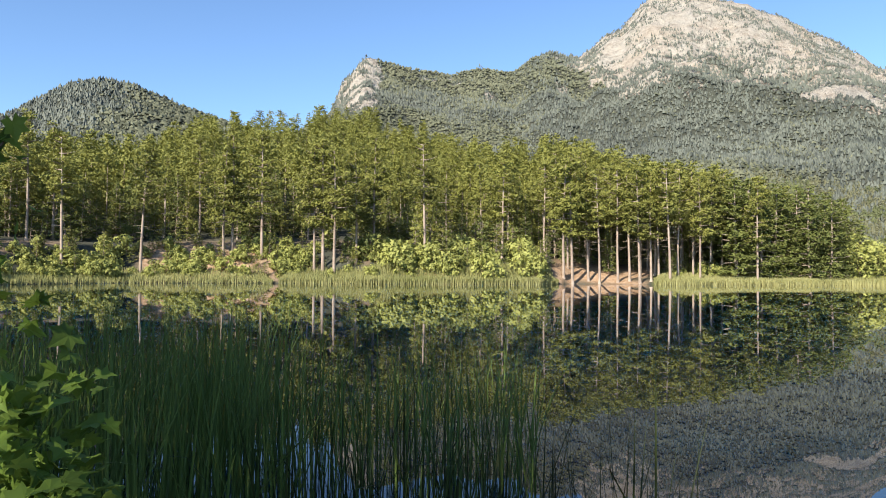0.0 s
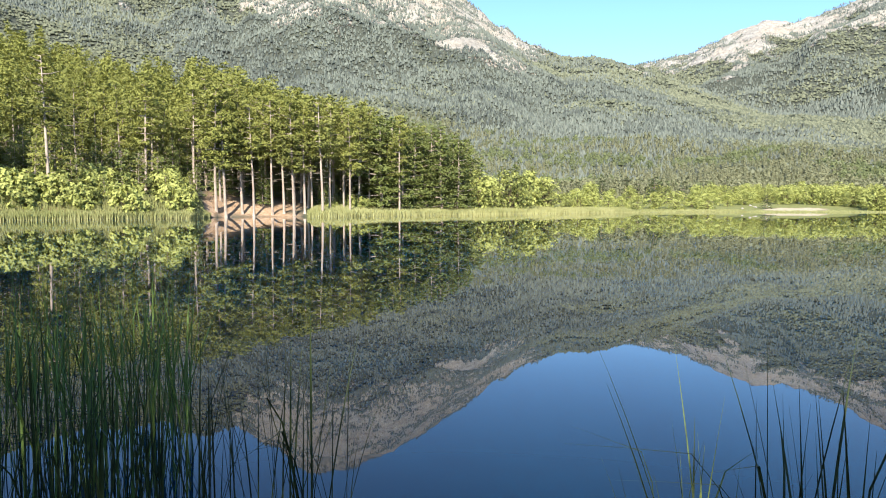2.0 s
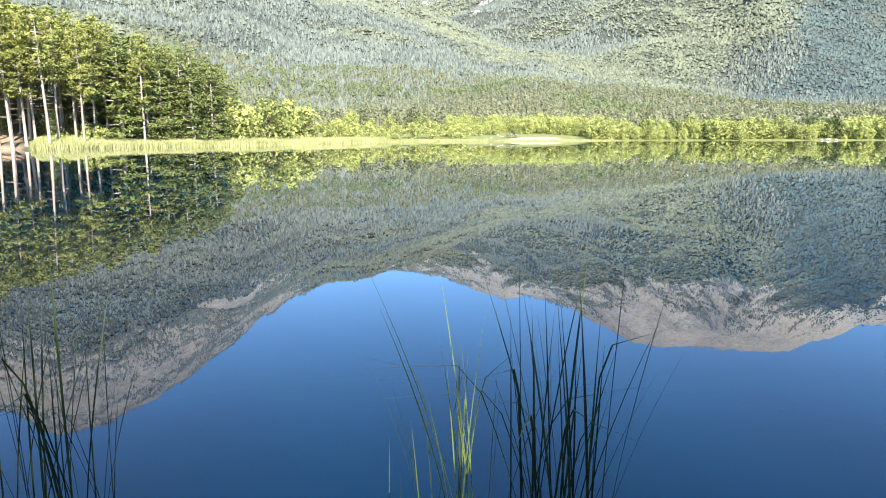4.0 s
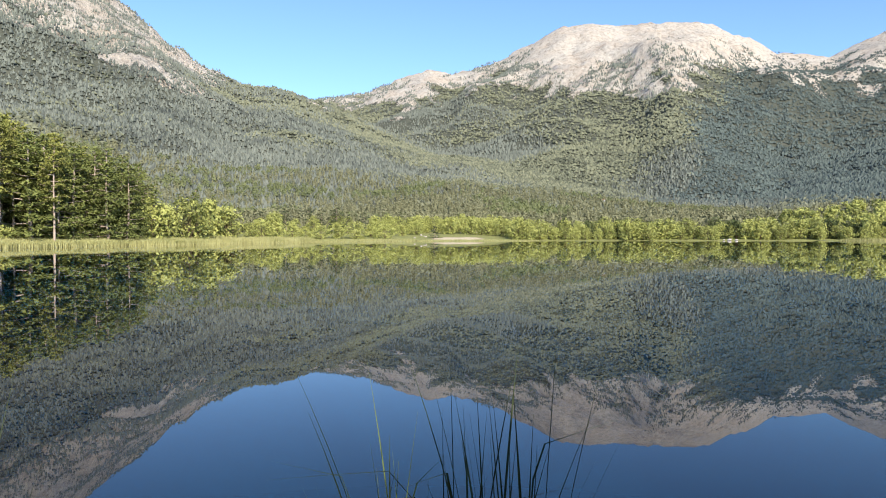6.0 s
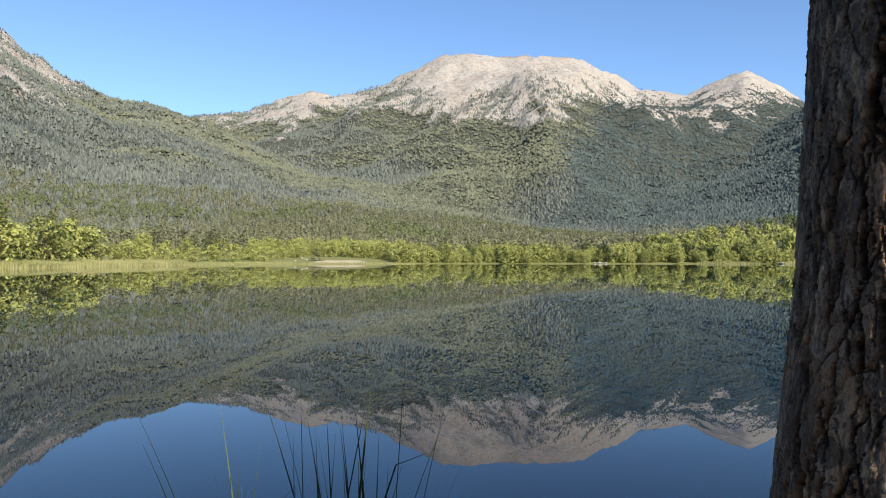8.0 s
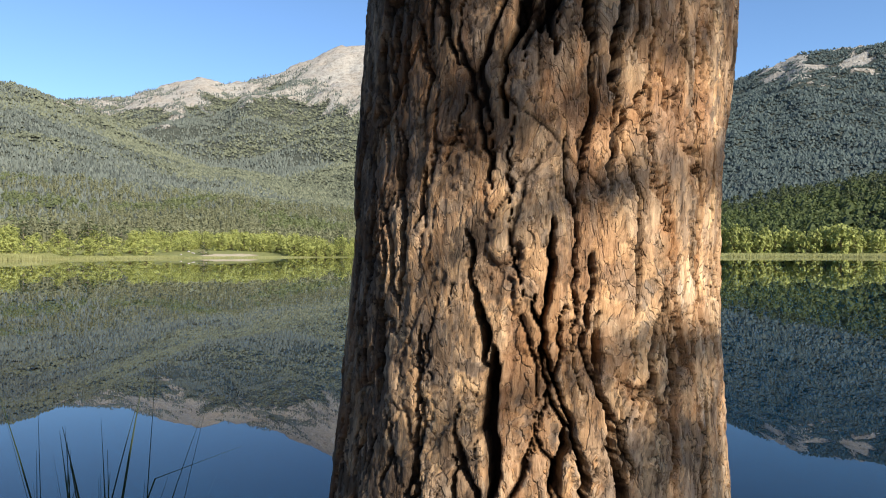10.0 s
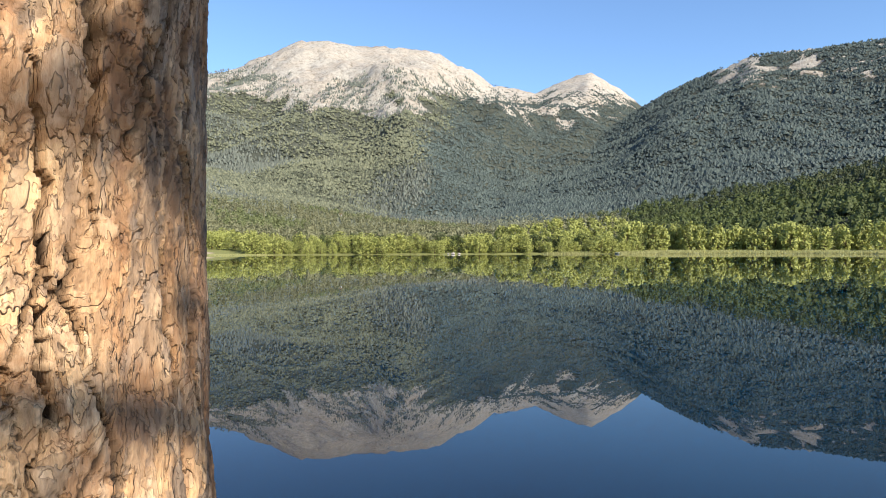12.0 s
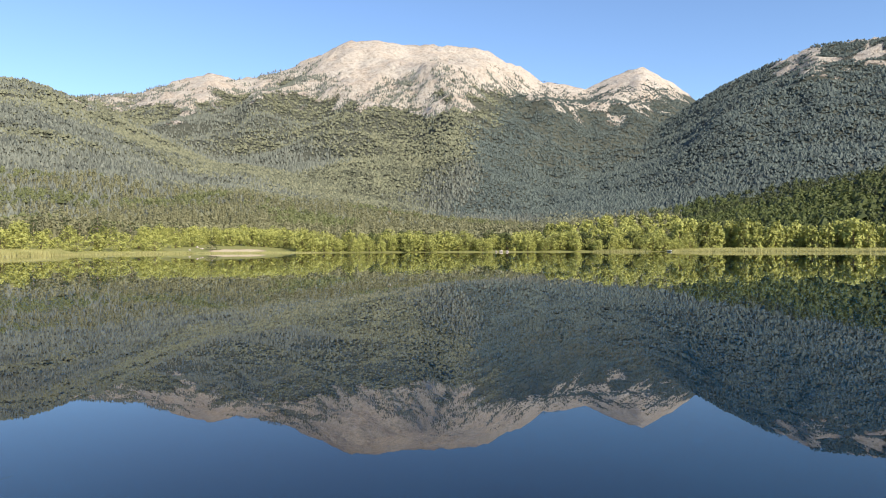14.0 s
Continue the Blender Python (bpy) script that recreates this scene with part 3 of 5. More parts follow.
def mid_woods():
    x, y = scatter(21000, -116, -24, 200, 820, 0.95)
    az, r = polar(x, y)
    out = -lake_inside(x, y)
    gap = np.interp(az, [-122, -95, -80, -64, -60, -40, -30, -24], [50, 45, 22, 28, 90, 85, 60, 45])
    keep = out > gap
    x, y, az, out = x[keep], y[keep], az[keep], out[keep]
    n = len(x)
    grove = fbm(x / 90, y / 90, 87, 3) + RNG.normal(0, 0.05, n)
    # the spur's shade is put into darker needle and leaf colours
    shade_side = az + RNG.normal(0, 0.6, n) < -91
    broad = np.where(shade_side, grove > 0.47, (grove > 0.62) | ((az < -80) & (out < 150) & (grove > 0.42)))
    h = (5.5 + 5.5 * RNG.random(n) ** 1.3) * np.where(shade_side & broad, 1.15, 1.0) * np.where(out < gap[keep] + 40, 0.85, 1.0)
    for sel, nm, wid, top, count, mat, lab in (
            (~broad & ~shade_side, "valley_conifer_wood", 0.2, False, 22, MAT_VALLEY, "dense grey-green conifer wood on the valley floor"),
            (~broad & shade_side, "spur_pine_wood", 0.27, True, 26, MAT_DARK_PINE, "shaded dark green round-topped pine wood on the low spur"),
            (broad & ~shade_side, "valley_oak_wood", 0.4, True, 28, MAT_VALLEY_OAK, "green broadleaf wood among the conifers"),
            (broad & shade_side, "spur_oak_wood", 0.42, True, 28, MAT_DARK_LEAF, "shaded dark green broadleaf wood on the low spur")):
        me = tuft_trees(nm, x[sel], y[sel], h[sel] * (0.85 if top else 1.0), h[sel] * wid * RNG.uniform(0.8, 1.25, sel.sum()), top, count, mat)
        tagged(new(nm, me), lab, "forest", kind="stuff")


far_woods()
mid_woods()


# ---- trees built one by one ----
def limb(p0, p1, r0, r1, sides=5, sag=0.0):
    """A tapered branch from p0 to p1, in two lengths."""
    p0, p1 = np.array(p0, float), np.array(p1, float)
    pm = (p0 + p1) / 2 + np.array([0, 0, sag])
    d = p1 - p0
    u = np.cross(d, [0.3, 0.2, 1.0])
    u /= np.linalg.norm(u) + 1e-9
    w = np.cross(d, u)
    w /= np.linalg.norm(w) + 1e-9
    a = np.arange(sides) / sides * 2 * np.pi
    ringv = lambda p, r: p + (np.cos(a)[:, None] * u + np.sin(a)[:, None] * w) * r
    v = np.concatenate([ringv(p0, r0), ringv(pm, (r0 + r1) / 2), ringv(p1, r1)])
    k = np.arange(sides)
    f = np.concatenate([np.stack([o + k, o + (k + 1) % sides, o + sides + (k + 1) % sides, o + sides + k], -1) for o in (0, sides)])
    return v, f


def join(pieces):
    vs, fs, o = [], [], 0
    for v, f in pieces:
        vs.append(v)
        fs.append(f + o)
        o += len(v)
    return np.concatenate(vs), np.concatenate(fs)


def tree_thing(name, trunk_me, crown_me, label, category, group):
    root = new(name)
    part("trunk", trunk_me, root)
    part("crown", crown_me, root)
    return tagged(root, label, category, group)


def pine_meshes(seed, height, crown_from, spread, branches, tuft_n, per=3, mat=MAT_PINE, loose=False):
    rng = np.random.default_rng(seed)
    lean = rng.normal(0, 0.012, 2)
    axis = lambda t: np.array([lean[0] * t * height + 0.12 * math.sin(t * 5 + seed), lean[1] * t * height, t * height])
    pieces = []
    ts = [0.0, 0.03, 0.25, 0.5, 0.75, 0.97]
    r0 = height * 0.0125
    for a, b in zip(ts[:-1], ts[1:]):
        ra, rb = (r0 * (1 - 0.8 * q) * (1.35 if q == 0 else 1) for q in (a, b))
        pieces.append(limb(axis(a), axis(b), ra, rb, 8))
    cs, ds = [], []
    for k in range(branches):
        if loose:
            q = (k + rng.random()) / branches
        else:     # whorls of five boughs
            q = min(1, (k // 5 + 0.5 + rng.normal(0, 0.13)) / (branches / 5))
        t = crown_from + (1 - crown_from) * q * 0.98
        shape = (0.24 + 0.84 * (1 - q) ** 0.6 * min(1, 0.55 + q * 2)) if crown_from > 0.3 else (1.0 * (1 - q) ** 0.75 + 0.12)
        if loose:
            shape = (math.sin(math.pi * min(1, 0.18 + 0.82 * q) ** 0.8) * 0.9 + 0.18) if crown_from > 0.3 else (1.05 * (1 - q) ** 0.7 + 0.12)
        ln = spread * shape * rng.uniform(0.55, 1.15)
        ang = rng.uniform(0, 2 * math.pi)
        b0 = axis(t)
        rise = rng.uniform(-0.1, 0.3) + 0.5 * q if loose else rng.uniform(-0.12, 0.12) + 0.45 * q
        tip = b0 + np.array([math.cos(ang) * ln, math.sin(ang) * ln, rise * ln])
        if k % 2 == 0:
            pieces.append(limb(b0, tip, 0.05 + 0.02 * ln, 0.015, 3, -0.06 * ln))
        m = max(3, int(tuft_n * shape))
        if loose:
            f = rng.uniform(0.3, 1.05, m) ** 0.7
            c = b0 + (tip - b0) * f[:, None] + rng.normal(0, 1, (m, 3)) * np.array([0.22, 0.22, 0.07]) * ln * 0.9
        else:     # flat pads of needles along the bough
            pads = 2 + (ln > 1.2) + (ln > 2.2)
            f = rng.uniform(0.35, 0.6) + np.linspace(0, 0.45, pads)
            mid = b0 + (tip - b0) * f[:, None] + rng.normal(0, 1, (pads, 3)) * np.array([0.16, 0.16, 0.03]) * ln
            size = rng.uniform(0.2, 0.34, pads) * (0.55 + 0.28 * ln)
            pick = rng.integers(0, pads, m)
            c = mid[pick] + rng.normal(0, 1, (m, 3)) * np.array([1.0, 1.0, 0.26]) * size[pick][:, None]
        cs.append(c)
        out = np.array([math.cos(ang) * 0.45, math.sin(ang) * 0.45, 0.9])
        ds.append(np.repeat(out[None], m, 0))
    for k in range(int(branches * 0.25) if crown_from > 0.3 else 0):   # dead snags under the crown
        t = rng.uniform(crown_from * 0.55, crown_from)
        ang = rng.uniform(0, 6.28)
        b0 = axis(t)
        pieces.append(limb(b0, b0 + np.array([math.cos(ang), math.sin(ang), -0.1]) * rng.uniform(0.5, 1.4), 0.03, 0.01, 3))
    c, d = np.concatenate(cs), np.concatenate(ds)
    v, f = tufts(c, d, rng, 0.58, 0.25, per, 0.35) if loose else tufts(c, d, rng, 0.46, 0.22, per, 0.65)
    # each crown's colour lightens upwards, standing in for light from above
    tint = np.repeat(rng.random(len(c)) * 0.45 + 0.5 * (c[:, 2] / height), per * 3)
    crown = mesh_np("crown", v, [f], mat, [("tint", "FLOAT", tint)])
    tv, tf = join(pieces)
    return mesh_np("trunk", tv, [tf], MAT_TRUNK, smooth=True), crown


def broadleaf_meshes(seed, height, width, lobes, leaf, per, mat, stem=0.18):
    """A leafy crown of uneven clumps on a short forked trunk."""
    rng = np.random.default_rng(seed)
    pieces = [limb((0, 0, 0), (0, 0, height * (stem + 0.15)), height * 0.02, height * 0.014, 6)]
    cs, ds = [], []
    for k in range(lobes):
        q = (k + 0.5) / lobes
        zc = height * (stem + (1 - stem) * q * 0.92)
        ring_r = width * 0.5 * math.sin(math.pi * (0.15 + 0.8 * q)) ** 0.7 * rng.uniform(0.45, 1.0)
        ang = k * 2.4 + rng.normal(0, 0.5)
        cen = np.array([math.cos(ang) * ring_r, math.sin(ang) * ring_r, zc])
        pieces.append(limb((0, 0, height * stem), cen, height * 0.009, 0.02, 3))
        rad = width * rng.uniform(0.16, 0.28)
        p = rng.normal(0, 1, (per, 3))
        p /= np.linalg.norm(p, axis=1, keepdims=True)
        c = cen + p * rad * rng.uniform(0.82, 1.05, (per, 1)) * np.array([1, 1, 0.8])
        c[:, 2] = np.maximum(c[:, 2], 0.12 * height * rng.random(per))
        cs.append(c)
        ds.append(p)
    c, d = np.concatenate(cs), np.concatenate(ds)
    v, f = tufts(c, d + np.array([0, 0, 0.2]), rng, leaf * 1.1, leaf * 0.95, 3, 0.3)
    tint = np.repeat(rng.random(len(c)), 9)
    crown = mesh_np("crown", v, [f], mat, [("tint", "FLOAT", tint)])
    tv, tf = join(pieces)
    return mesh_np("trunk", tv, [tf], MAT_TWIG, smooth=True), crown


def bearing(az, r):
    a = radians(az)
    return -math.sin(a) * r, math.cos(a) * r


def ground_z(x, y):
    return float(land(np.array([x]), np.array([y]))[0][0])


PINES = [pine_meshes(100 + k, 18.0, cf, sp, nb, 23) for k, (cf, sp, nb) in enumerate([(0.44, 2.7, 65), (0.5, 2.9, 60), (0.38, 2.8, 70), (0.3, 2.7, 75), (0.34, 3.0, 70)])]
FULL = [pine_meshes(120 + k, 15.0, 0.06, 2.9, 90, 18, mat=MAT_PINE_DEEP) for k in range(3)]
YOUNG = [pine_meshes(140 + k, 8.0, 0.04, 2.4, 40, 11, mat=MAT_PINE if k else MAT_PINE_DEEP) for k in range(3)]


def lake_edge(az):
    return float(np.interp(az, *LAKE_R))


def pine_wood():
    label_tall = "tall slender pine with bare pale trunk and high green crown"
    label_full = "dense dark green pine branched almost to the ground"
    rng = np.random.default_rng(3)
    placed = []

    def put(kind, variants, az, r, h, label):
        x, y = bearing(az, r)
        k = int(rng.integers(len(variants))) if kind != "tall" else int(rng.integers(3)) if az < -8 else int(rng.integers(1, 5))
        key = (kind, k)
        base_h = {"tall": 18.0, "full": 15.0, "young": 8.0}[kind]
        m = pose(x, y, ground_z(x, y) - 0.1, 0, 0, rng.uniform(0, 360)) @ Matrix.Diagonal((h / base_h * rng.uniform(0.9, 1.1) * (1.35 if kind == "full" and az < -22 else 1),) * 2 + (h / base_h, 1))
        if r > lake_edge(az) + 29:
            behind.append((variants[k], m))
        elif key not in made:
            made[key] = tree_thing("pine_tree", *variants[k], label, "pine tree", "pines on the far bank")
            made[key].matrix_basis = m
        else:
            ob = copy_thing(made[key], Matrix())
            ob.matrix_basis = m
        placed.append((x, y))

    made, behind = {}, []
    front = [(29.2, 8), (23.9, 5), (17.9, 9), (17.2, 10), (14.9, 9), (10.7, 5), (10.0, 5), (9.0, 4), (7.2, 7), (5.8, 9), (1.5, 6), (-4.9, 17), (-10.0, 4), (-10.7, 1.5),
             (-12.0, 3), (-12.9, 2), (-14.4, 3), (-15.3, 4), (-16.1, 2), (-16.9, 4), (-18.4, 4), (-20.7, 6), (-24.7, 5)]
    for az, o in front:
        put("tall", PINES, az, lake_edge(az) + o, rng.uniform(19.5, 22.5), label_tall)
    tries, spots = 0, np.zeros((0, 2))
    while len(placed) < 1000 and tries < 16000:
        tries += 1
        az = rng.uniform(-30.5, 39)
        lr, pr = lake_edge(az), float(np.interp(az, *PINE_R))
        r = lr + 7 + (pr + 14 - lr - 7) * rng.random() ** 0.85
        x, y = bearing(az, r)
        if -9.6 < az < 0.5 and r < lr + 17 or az > 7 and r < lr + 19:
            continue
        if len(spots) != len(placed):
            spots = np.array(placed)
        gap = 3.2 if az < -8 else 3.9
        if ((spots - (x, y)) ** 2).sum(1).min() < gap * gap:
            continue
        edge = r < lr + 30
        full = rng.random() < (1.0 if az < -22.5 else 0.58 if az > -8 else 0.25)
        low = 1 - 0.2 * max(0, (-28 - az) / 3)
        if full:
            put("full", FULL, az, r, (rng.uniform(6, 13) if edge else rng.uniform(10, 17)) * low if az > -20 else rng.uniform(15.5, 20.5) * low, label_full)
        else:
            put("tall", PINES, az, r, (rng.uniform(18, 22.5) if az < -8 else rng.uniform(14, 20)) * low, label_tall)

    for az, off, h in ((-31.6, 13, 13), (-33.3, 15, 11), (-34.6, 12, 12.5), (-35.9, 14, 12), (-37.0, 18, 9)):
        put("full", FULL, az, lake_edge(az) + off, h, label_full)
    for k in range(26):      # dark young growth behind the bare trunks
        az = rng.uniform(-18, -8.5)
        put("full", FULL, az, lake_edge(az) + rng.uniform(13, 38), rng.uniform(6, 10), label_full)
    for k in range(160):     # young pines that fill the wood's edge
        az = rng.uniform(-9, 37) if k < 145 else rng.uniform(-29, -17)
        foot = az > 7 and k % 2 == 0
        put("young", YOUNG, az, lake_edge(az) + (rng.uniform(2.5, 15) if foot else rng.uniform(19, 36) if az > 7 else rng.uniform(6, 34)), rng.uniform(1.8, 4.4) if foot else rng.uniform(4.0, 9.5) if az > -9 else rng.uniform(2.5, 5), "young bushy green pine at the wood's edge")

    # the back rows of the wood are one mass
    vs, fs, ts, o, stems = [], [], [], 0, []
    for (trunk, crown), m in behind:
        n = len(crown.vertices)
        v = np.empty(n * 3, np.float32)
        crown.vertices.foreach_get("co", v)
        tv = np.empty(n, np.float32)
        crown.attributes["tint"].data.foreach_get("value", tv)
        mm = np.array(m)
        few = (np.arange(n) // 3) % 3 < 1
        v = (v.reshape(-1, 3) @ mm[:3, :3].T + mm[:3, 3])[few]
        mid = np.repeat(v.reshape(-1, 3, 3).mean(1), 3, 0)
        vs.append(mid + (v - mid) * 1.5)
        ts.append((tv * 0.85 + 0.25 * rng.random() - 0.1)[few])
        base, top = mm[:3, 3], v[:, 2].max() - 0.3
        stems.append(limb(base, (base[0], base[1], base[2] + 0.7 * (top - base[2])), 0.17, 0.06, 6))
    v = np.concatenate(vs)
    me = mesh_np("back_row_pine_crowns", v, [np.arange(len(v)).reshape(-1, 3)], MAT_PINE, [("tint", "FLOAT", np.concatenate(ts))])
    tagged(new("back_row_pine_crowns", me), "green crowns of pines far back in the wood", "pine wood", kind="stuff")
    sv, sf = join(stems)
    tagged(new("back_row_pine_trunks", mesh_np("back_row_pine_trunks", sv, [sf], MAT_TRUNK, smooth=True)), "pale trunks of pines far back in the wood", "pine wood", kind="stuff")


pine_wood()

BUSH = [broadleaf_meshes(200 + k, 3.2, 3.2, 11, 0.33, 26, MAT_OAK, 0.05) for k in range(4)]
OAK = [broadleaf_meshes(220 + k, 7.5, 5.6 + 0.6 * k, 22, 0.4, 27, MAT_OAK, 0.05) for k in range(4)]
TALLB = [broadleaf_meshes(240 + k, 12.0, 7.0, 24, 0.85, 16, MAT_OAK, 0.06) for k in range(3)]


OAK_DEEP = []
for tr, cr in OAK[:3]:
    cr = cr.copy()
    cr.materials[0] = MAT_DARK_LEAF
    OAK_DEEP.append((tr, cr))
SMALLFIR = []
for tr, cr in YOUNG[:2]:
    cr = cr.copy()
    cr.materials[0] = MAT_DARK_PINE
    SMALLFIR.append((tr, cr))


def shore_trees():
    rng = np.random.default_rng(9)
    made = {}

    def put(name, variants, base_h, az, off, h, label, category, group, squash=1.0):
        r = lake_edge(az) + off
        x, y = bearing(az, r)
        k = int(rng.integers(len(variants)))
        m = pose(x, y, ground_z(x, y) - 0.1, 0, 0, rng.uniform(0, 360)) @ Matrix.Diagonal((h / base_h * squash, h / base_h * squash * rng.uniform(0.85, 1.15), h / base_h, 1))
        if (name, k) not in made:
            made[(name, k)] = tree_thing(name, *variants[k], label, category, group)
            made[(name, k)].matrix_basis = m
        else:
            copy_thing(made[(name, k)], Matrix()).matrix_basis = m

    for k in range(150):      # bushes along the pines' bank
        az = rng.uniform(-9.5, 36)
        put("bush", BUSH, 3.2, az, rng.uniform(2, 13) if az > 7 or rng.random() < 0.4 else rng.uniform(2.5, 14), rng.uniform(1.4, 3.2) if az > 7 else rng.uniform(2.2, 5.0),
            "yellow-green leafy bush on the sandy bank", "bush", "bushes on the bank")
    for k in range(14):
        put("bush", BUSH, 3.2, rng.uniform(-30, -18), rng.uniform(9, 14), rng.uniform(1.6, 3.0), "yellow-green leafy bush on the sandy bank", "bush", "bushes on the bank")
    meadow_label = "round light green tree standing in the meadow"
    for az, off, h in ((-38.6, 13, 5.0), (-39.6, 20, 6.0), (-40.6, 15, 5.5), (-42.0, 17, 5.6), (-43.0, 14, 4.2), (-44.2, 12, 4.8), (-45.7, 13, 5.8), (-47.2, 12, 6.2), (-48.4, 24, 5.0), (-49.5, 13, 5.8),
                       (-51.0, 30, 4.6), (-52.2, 34, 5.2), (-55.0, 33, 7.2), (-56.6, 31, 7.6), (-58.2, 27, 6.8), (-59.4, 22, 7.2), (-60.4, 18, 6.6)):
        put("meadow_tree", OAK, 7.5, az, off, h, meadow_label, "tree", "trees in the meadow", 1.3)
    for k in range(62):      # open meadow behind them
        az = rng.uniform(-62, -30.5)
        put("meadow_tree", OAK if rng.random() < 0.75 else OAK_DEEP, 7.5, az, rng.uniform(38, 95) if az < -38 else rng.uniform(9, 40), rng.uniform(4.5, 7.5) * (1.25 if az > -37 else 1), meadow_label, "tree", "trees in the meadow")
    put("dark_conifer", SMALLFIR, 8.0, -45.6, 52, 10.5, "dark green conifer among brighter trees", "conifer", "dark conifers on the far shore", 1.4)
    put("dark_conifer", SMALLFIR, 8.0, -53.7, 11, 4.8, "dark green conifer among brighter trees", "conifer", "dark conifers on the far shore", 1.5)
    for k in range(22):      # bushes behind the beach
        put("meadow_tree", OAK if rng.random() < 0.7 else OAK_DEEP, 7.5, rng.uniform(-60, -52), rng.uniform(26, 75), rng.uniform(4, 7.5), "round light green tree standing in the meadow", "tree", "trees in the meadow")
    for az, off, h in ((-31.2, 10, 9), (-32.5, 12, 8.5), (-34.0, 10, 10), (-35.5, 14, 10.5), (-37, 12, 9)):
        put("meadow_tree", OAK, 7.5, az, off, h, "round light green tree standing in the meadow", "tree", "trees in the meadow")
    for k in range(104):     # bright hedge on the far shore
        az = -60.5 - 32.5 * (k + rng.random()) / 104
        if rng.random() < 0.22:
            put("dark_shore_tree", OAK_DEEP, 7.5, az, rng.uniform(8, 22), rng.uniform(6, 9), "dark olive green leafy tree on the far shore", "tree", "trees on the far shore", 1.05)
        else:
            put("shore_tree", OAK, 7.5, az, rng.uniform(3, 15), 4.2 + 4.8 * rng.random() ** 1.2, "bright green leafy tree at the water's edge", "tree", "trees on the far shore", rng.uniform(0.85, 1.25))
    for k in range(60):      # dark conifers among the hedge and meadow
        az = rng.uniform(-92, -38)
        if -60 < az < -52:
            continue
        put("dark_conifer", SMALLFIR, 8.0, az, rng.uniform(16, 55) if az < -60 else rng.uniform(45, 90), rng.uniform(5, 10), "dark green conifer among brighter trees", "conifer", "dark conifers on the far shore", 1.1)
    for k in range(46):      # taller trees behind the right-hand reeds
        az = -86 - 23 * (k + rng.random()) / 46
        put("tall_shore_tree", TALLB, 12.0, az, rng.uniform(12, 30), rng.uniform(7, 11) if az > -91 else rng.uniform(10.5, 15), "tall broad green tree behind the reeds", "tree", "tall trees on the far shore", 0.9)
    for k in range(85):
        az = rng.uniform(-92, -81)
        put("tall_shore_tree", TALLB, 12.0, az, rng.uniform(22, 130), rng.uniform(8, 12.5), "tall broad green tree behind the reeds", "tree", "tall trees on the far shore", 0.9)


shore_trees()


# ---- reeds on the far shore ----
def reed_belt(name, az0, az1, depth, n, h, label):
    az = RNG.uniform(az0, az1, n)
    lr = np.interp(az, *LAKE_R)
    x0, y0 = -np.sin(np.radians(az)), np.cos(np.radians(az))
    taper = np.minimum(sstep(az0, az0 + 1.0, az), sstep(az1, az1 - 1.0, az)) * 0.8 + 0.2
    r = lr + RNG.random(n) * depth * taper - 0.5
    r = r + 3.5 * (vnoise(x0 * lr * 0.05, y0 * lr * 0.05, 5) - 0.5)
    x, y = x0 * r, y0 * r
    z = np.maximum(land(x, y)[0], -0.3) - 0.1
    hh = h * RNG.uniform(0.82, 1.08, n) * (0.7 + 0.3 * taper)
    a = RNG.uniform(0, np.pi, n)
    w = 0.04
    dx, dy = np.cos(a) * w, np.sin(a) * w
    lx, ly = RNG.normal(0, 0.16, n), RNG.normal(0, 0.16, n)
    v = np.stack([np.stack([x - dx, y - dy, z], -1), np.stack([x + dx, y + dy, z], -1), np.stack([x + dx + lx * 0.3, y + dy + ly * 0.3, z + hh * 0.55], -1),
                  np.stack([x - dx + lx * 0.3, y - dy + ly * 0.3, z + hh * 0.55], -1), np.stack([x + lx, y + ly, z + hh], -1)], 1).reshape(-1, 3)
    b = np.arange(n)[:, None] * 5
    tint = np.stack([np.full(n, 1.25), np.full(n, 1.25), RNG.random(n) * 0.7, RNG.random(n) * 0.7, RNG.random(n) * 0.6], -1).ravel()
    me = mesh_np(name, v, [b + np.array([[0, 1, 2, 3]]), b + np.array([[3, 2, 4]])], MAT_REED, [("tint", "FLOAT", tint)])
    tagged(new(name, me), label, "reeds", kind="stuff")


reed_belt("reed_belt", -9.6, 13.5, 6, 15000, 1.3, "pale green reed belt along the pines' shore")
reed_belt("reed_belt", -44, -17.2, 12, 34000, 1.25, "broad yellow-green reed belt along the meadow")
reed_belt("reed_belt", -52.5, -42, 8, 6500, 0.65, "low yellow-green sedge by the beach")
reed_belt("reed_belt", -62.4, -52, 5, 3000, 0.45, "low green grass in front of the beach")
reed_belt("reed_belt", -89.3, -84.6, 4, 1600, 1.2, "tan reed islet before leafy trees")
reed_belt("reed_belt", -112, -90.6, 16, 18000, 1.35, "yellow-green reed belt before tall trees")
reed_belt("reed_belt", 14, 40, 7, 9000, 1.0, "pale green reed belt along the pines' shore")


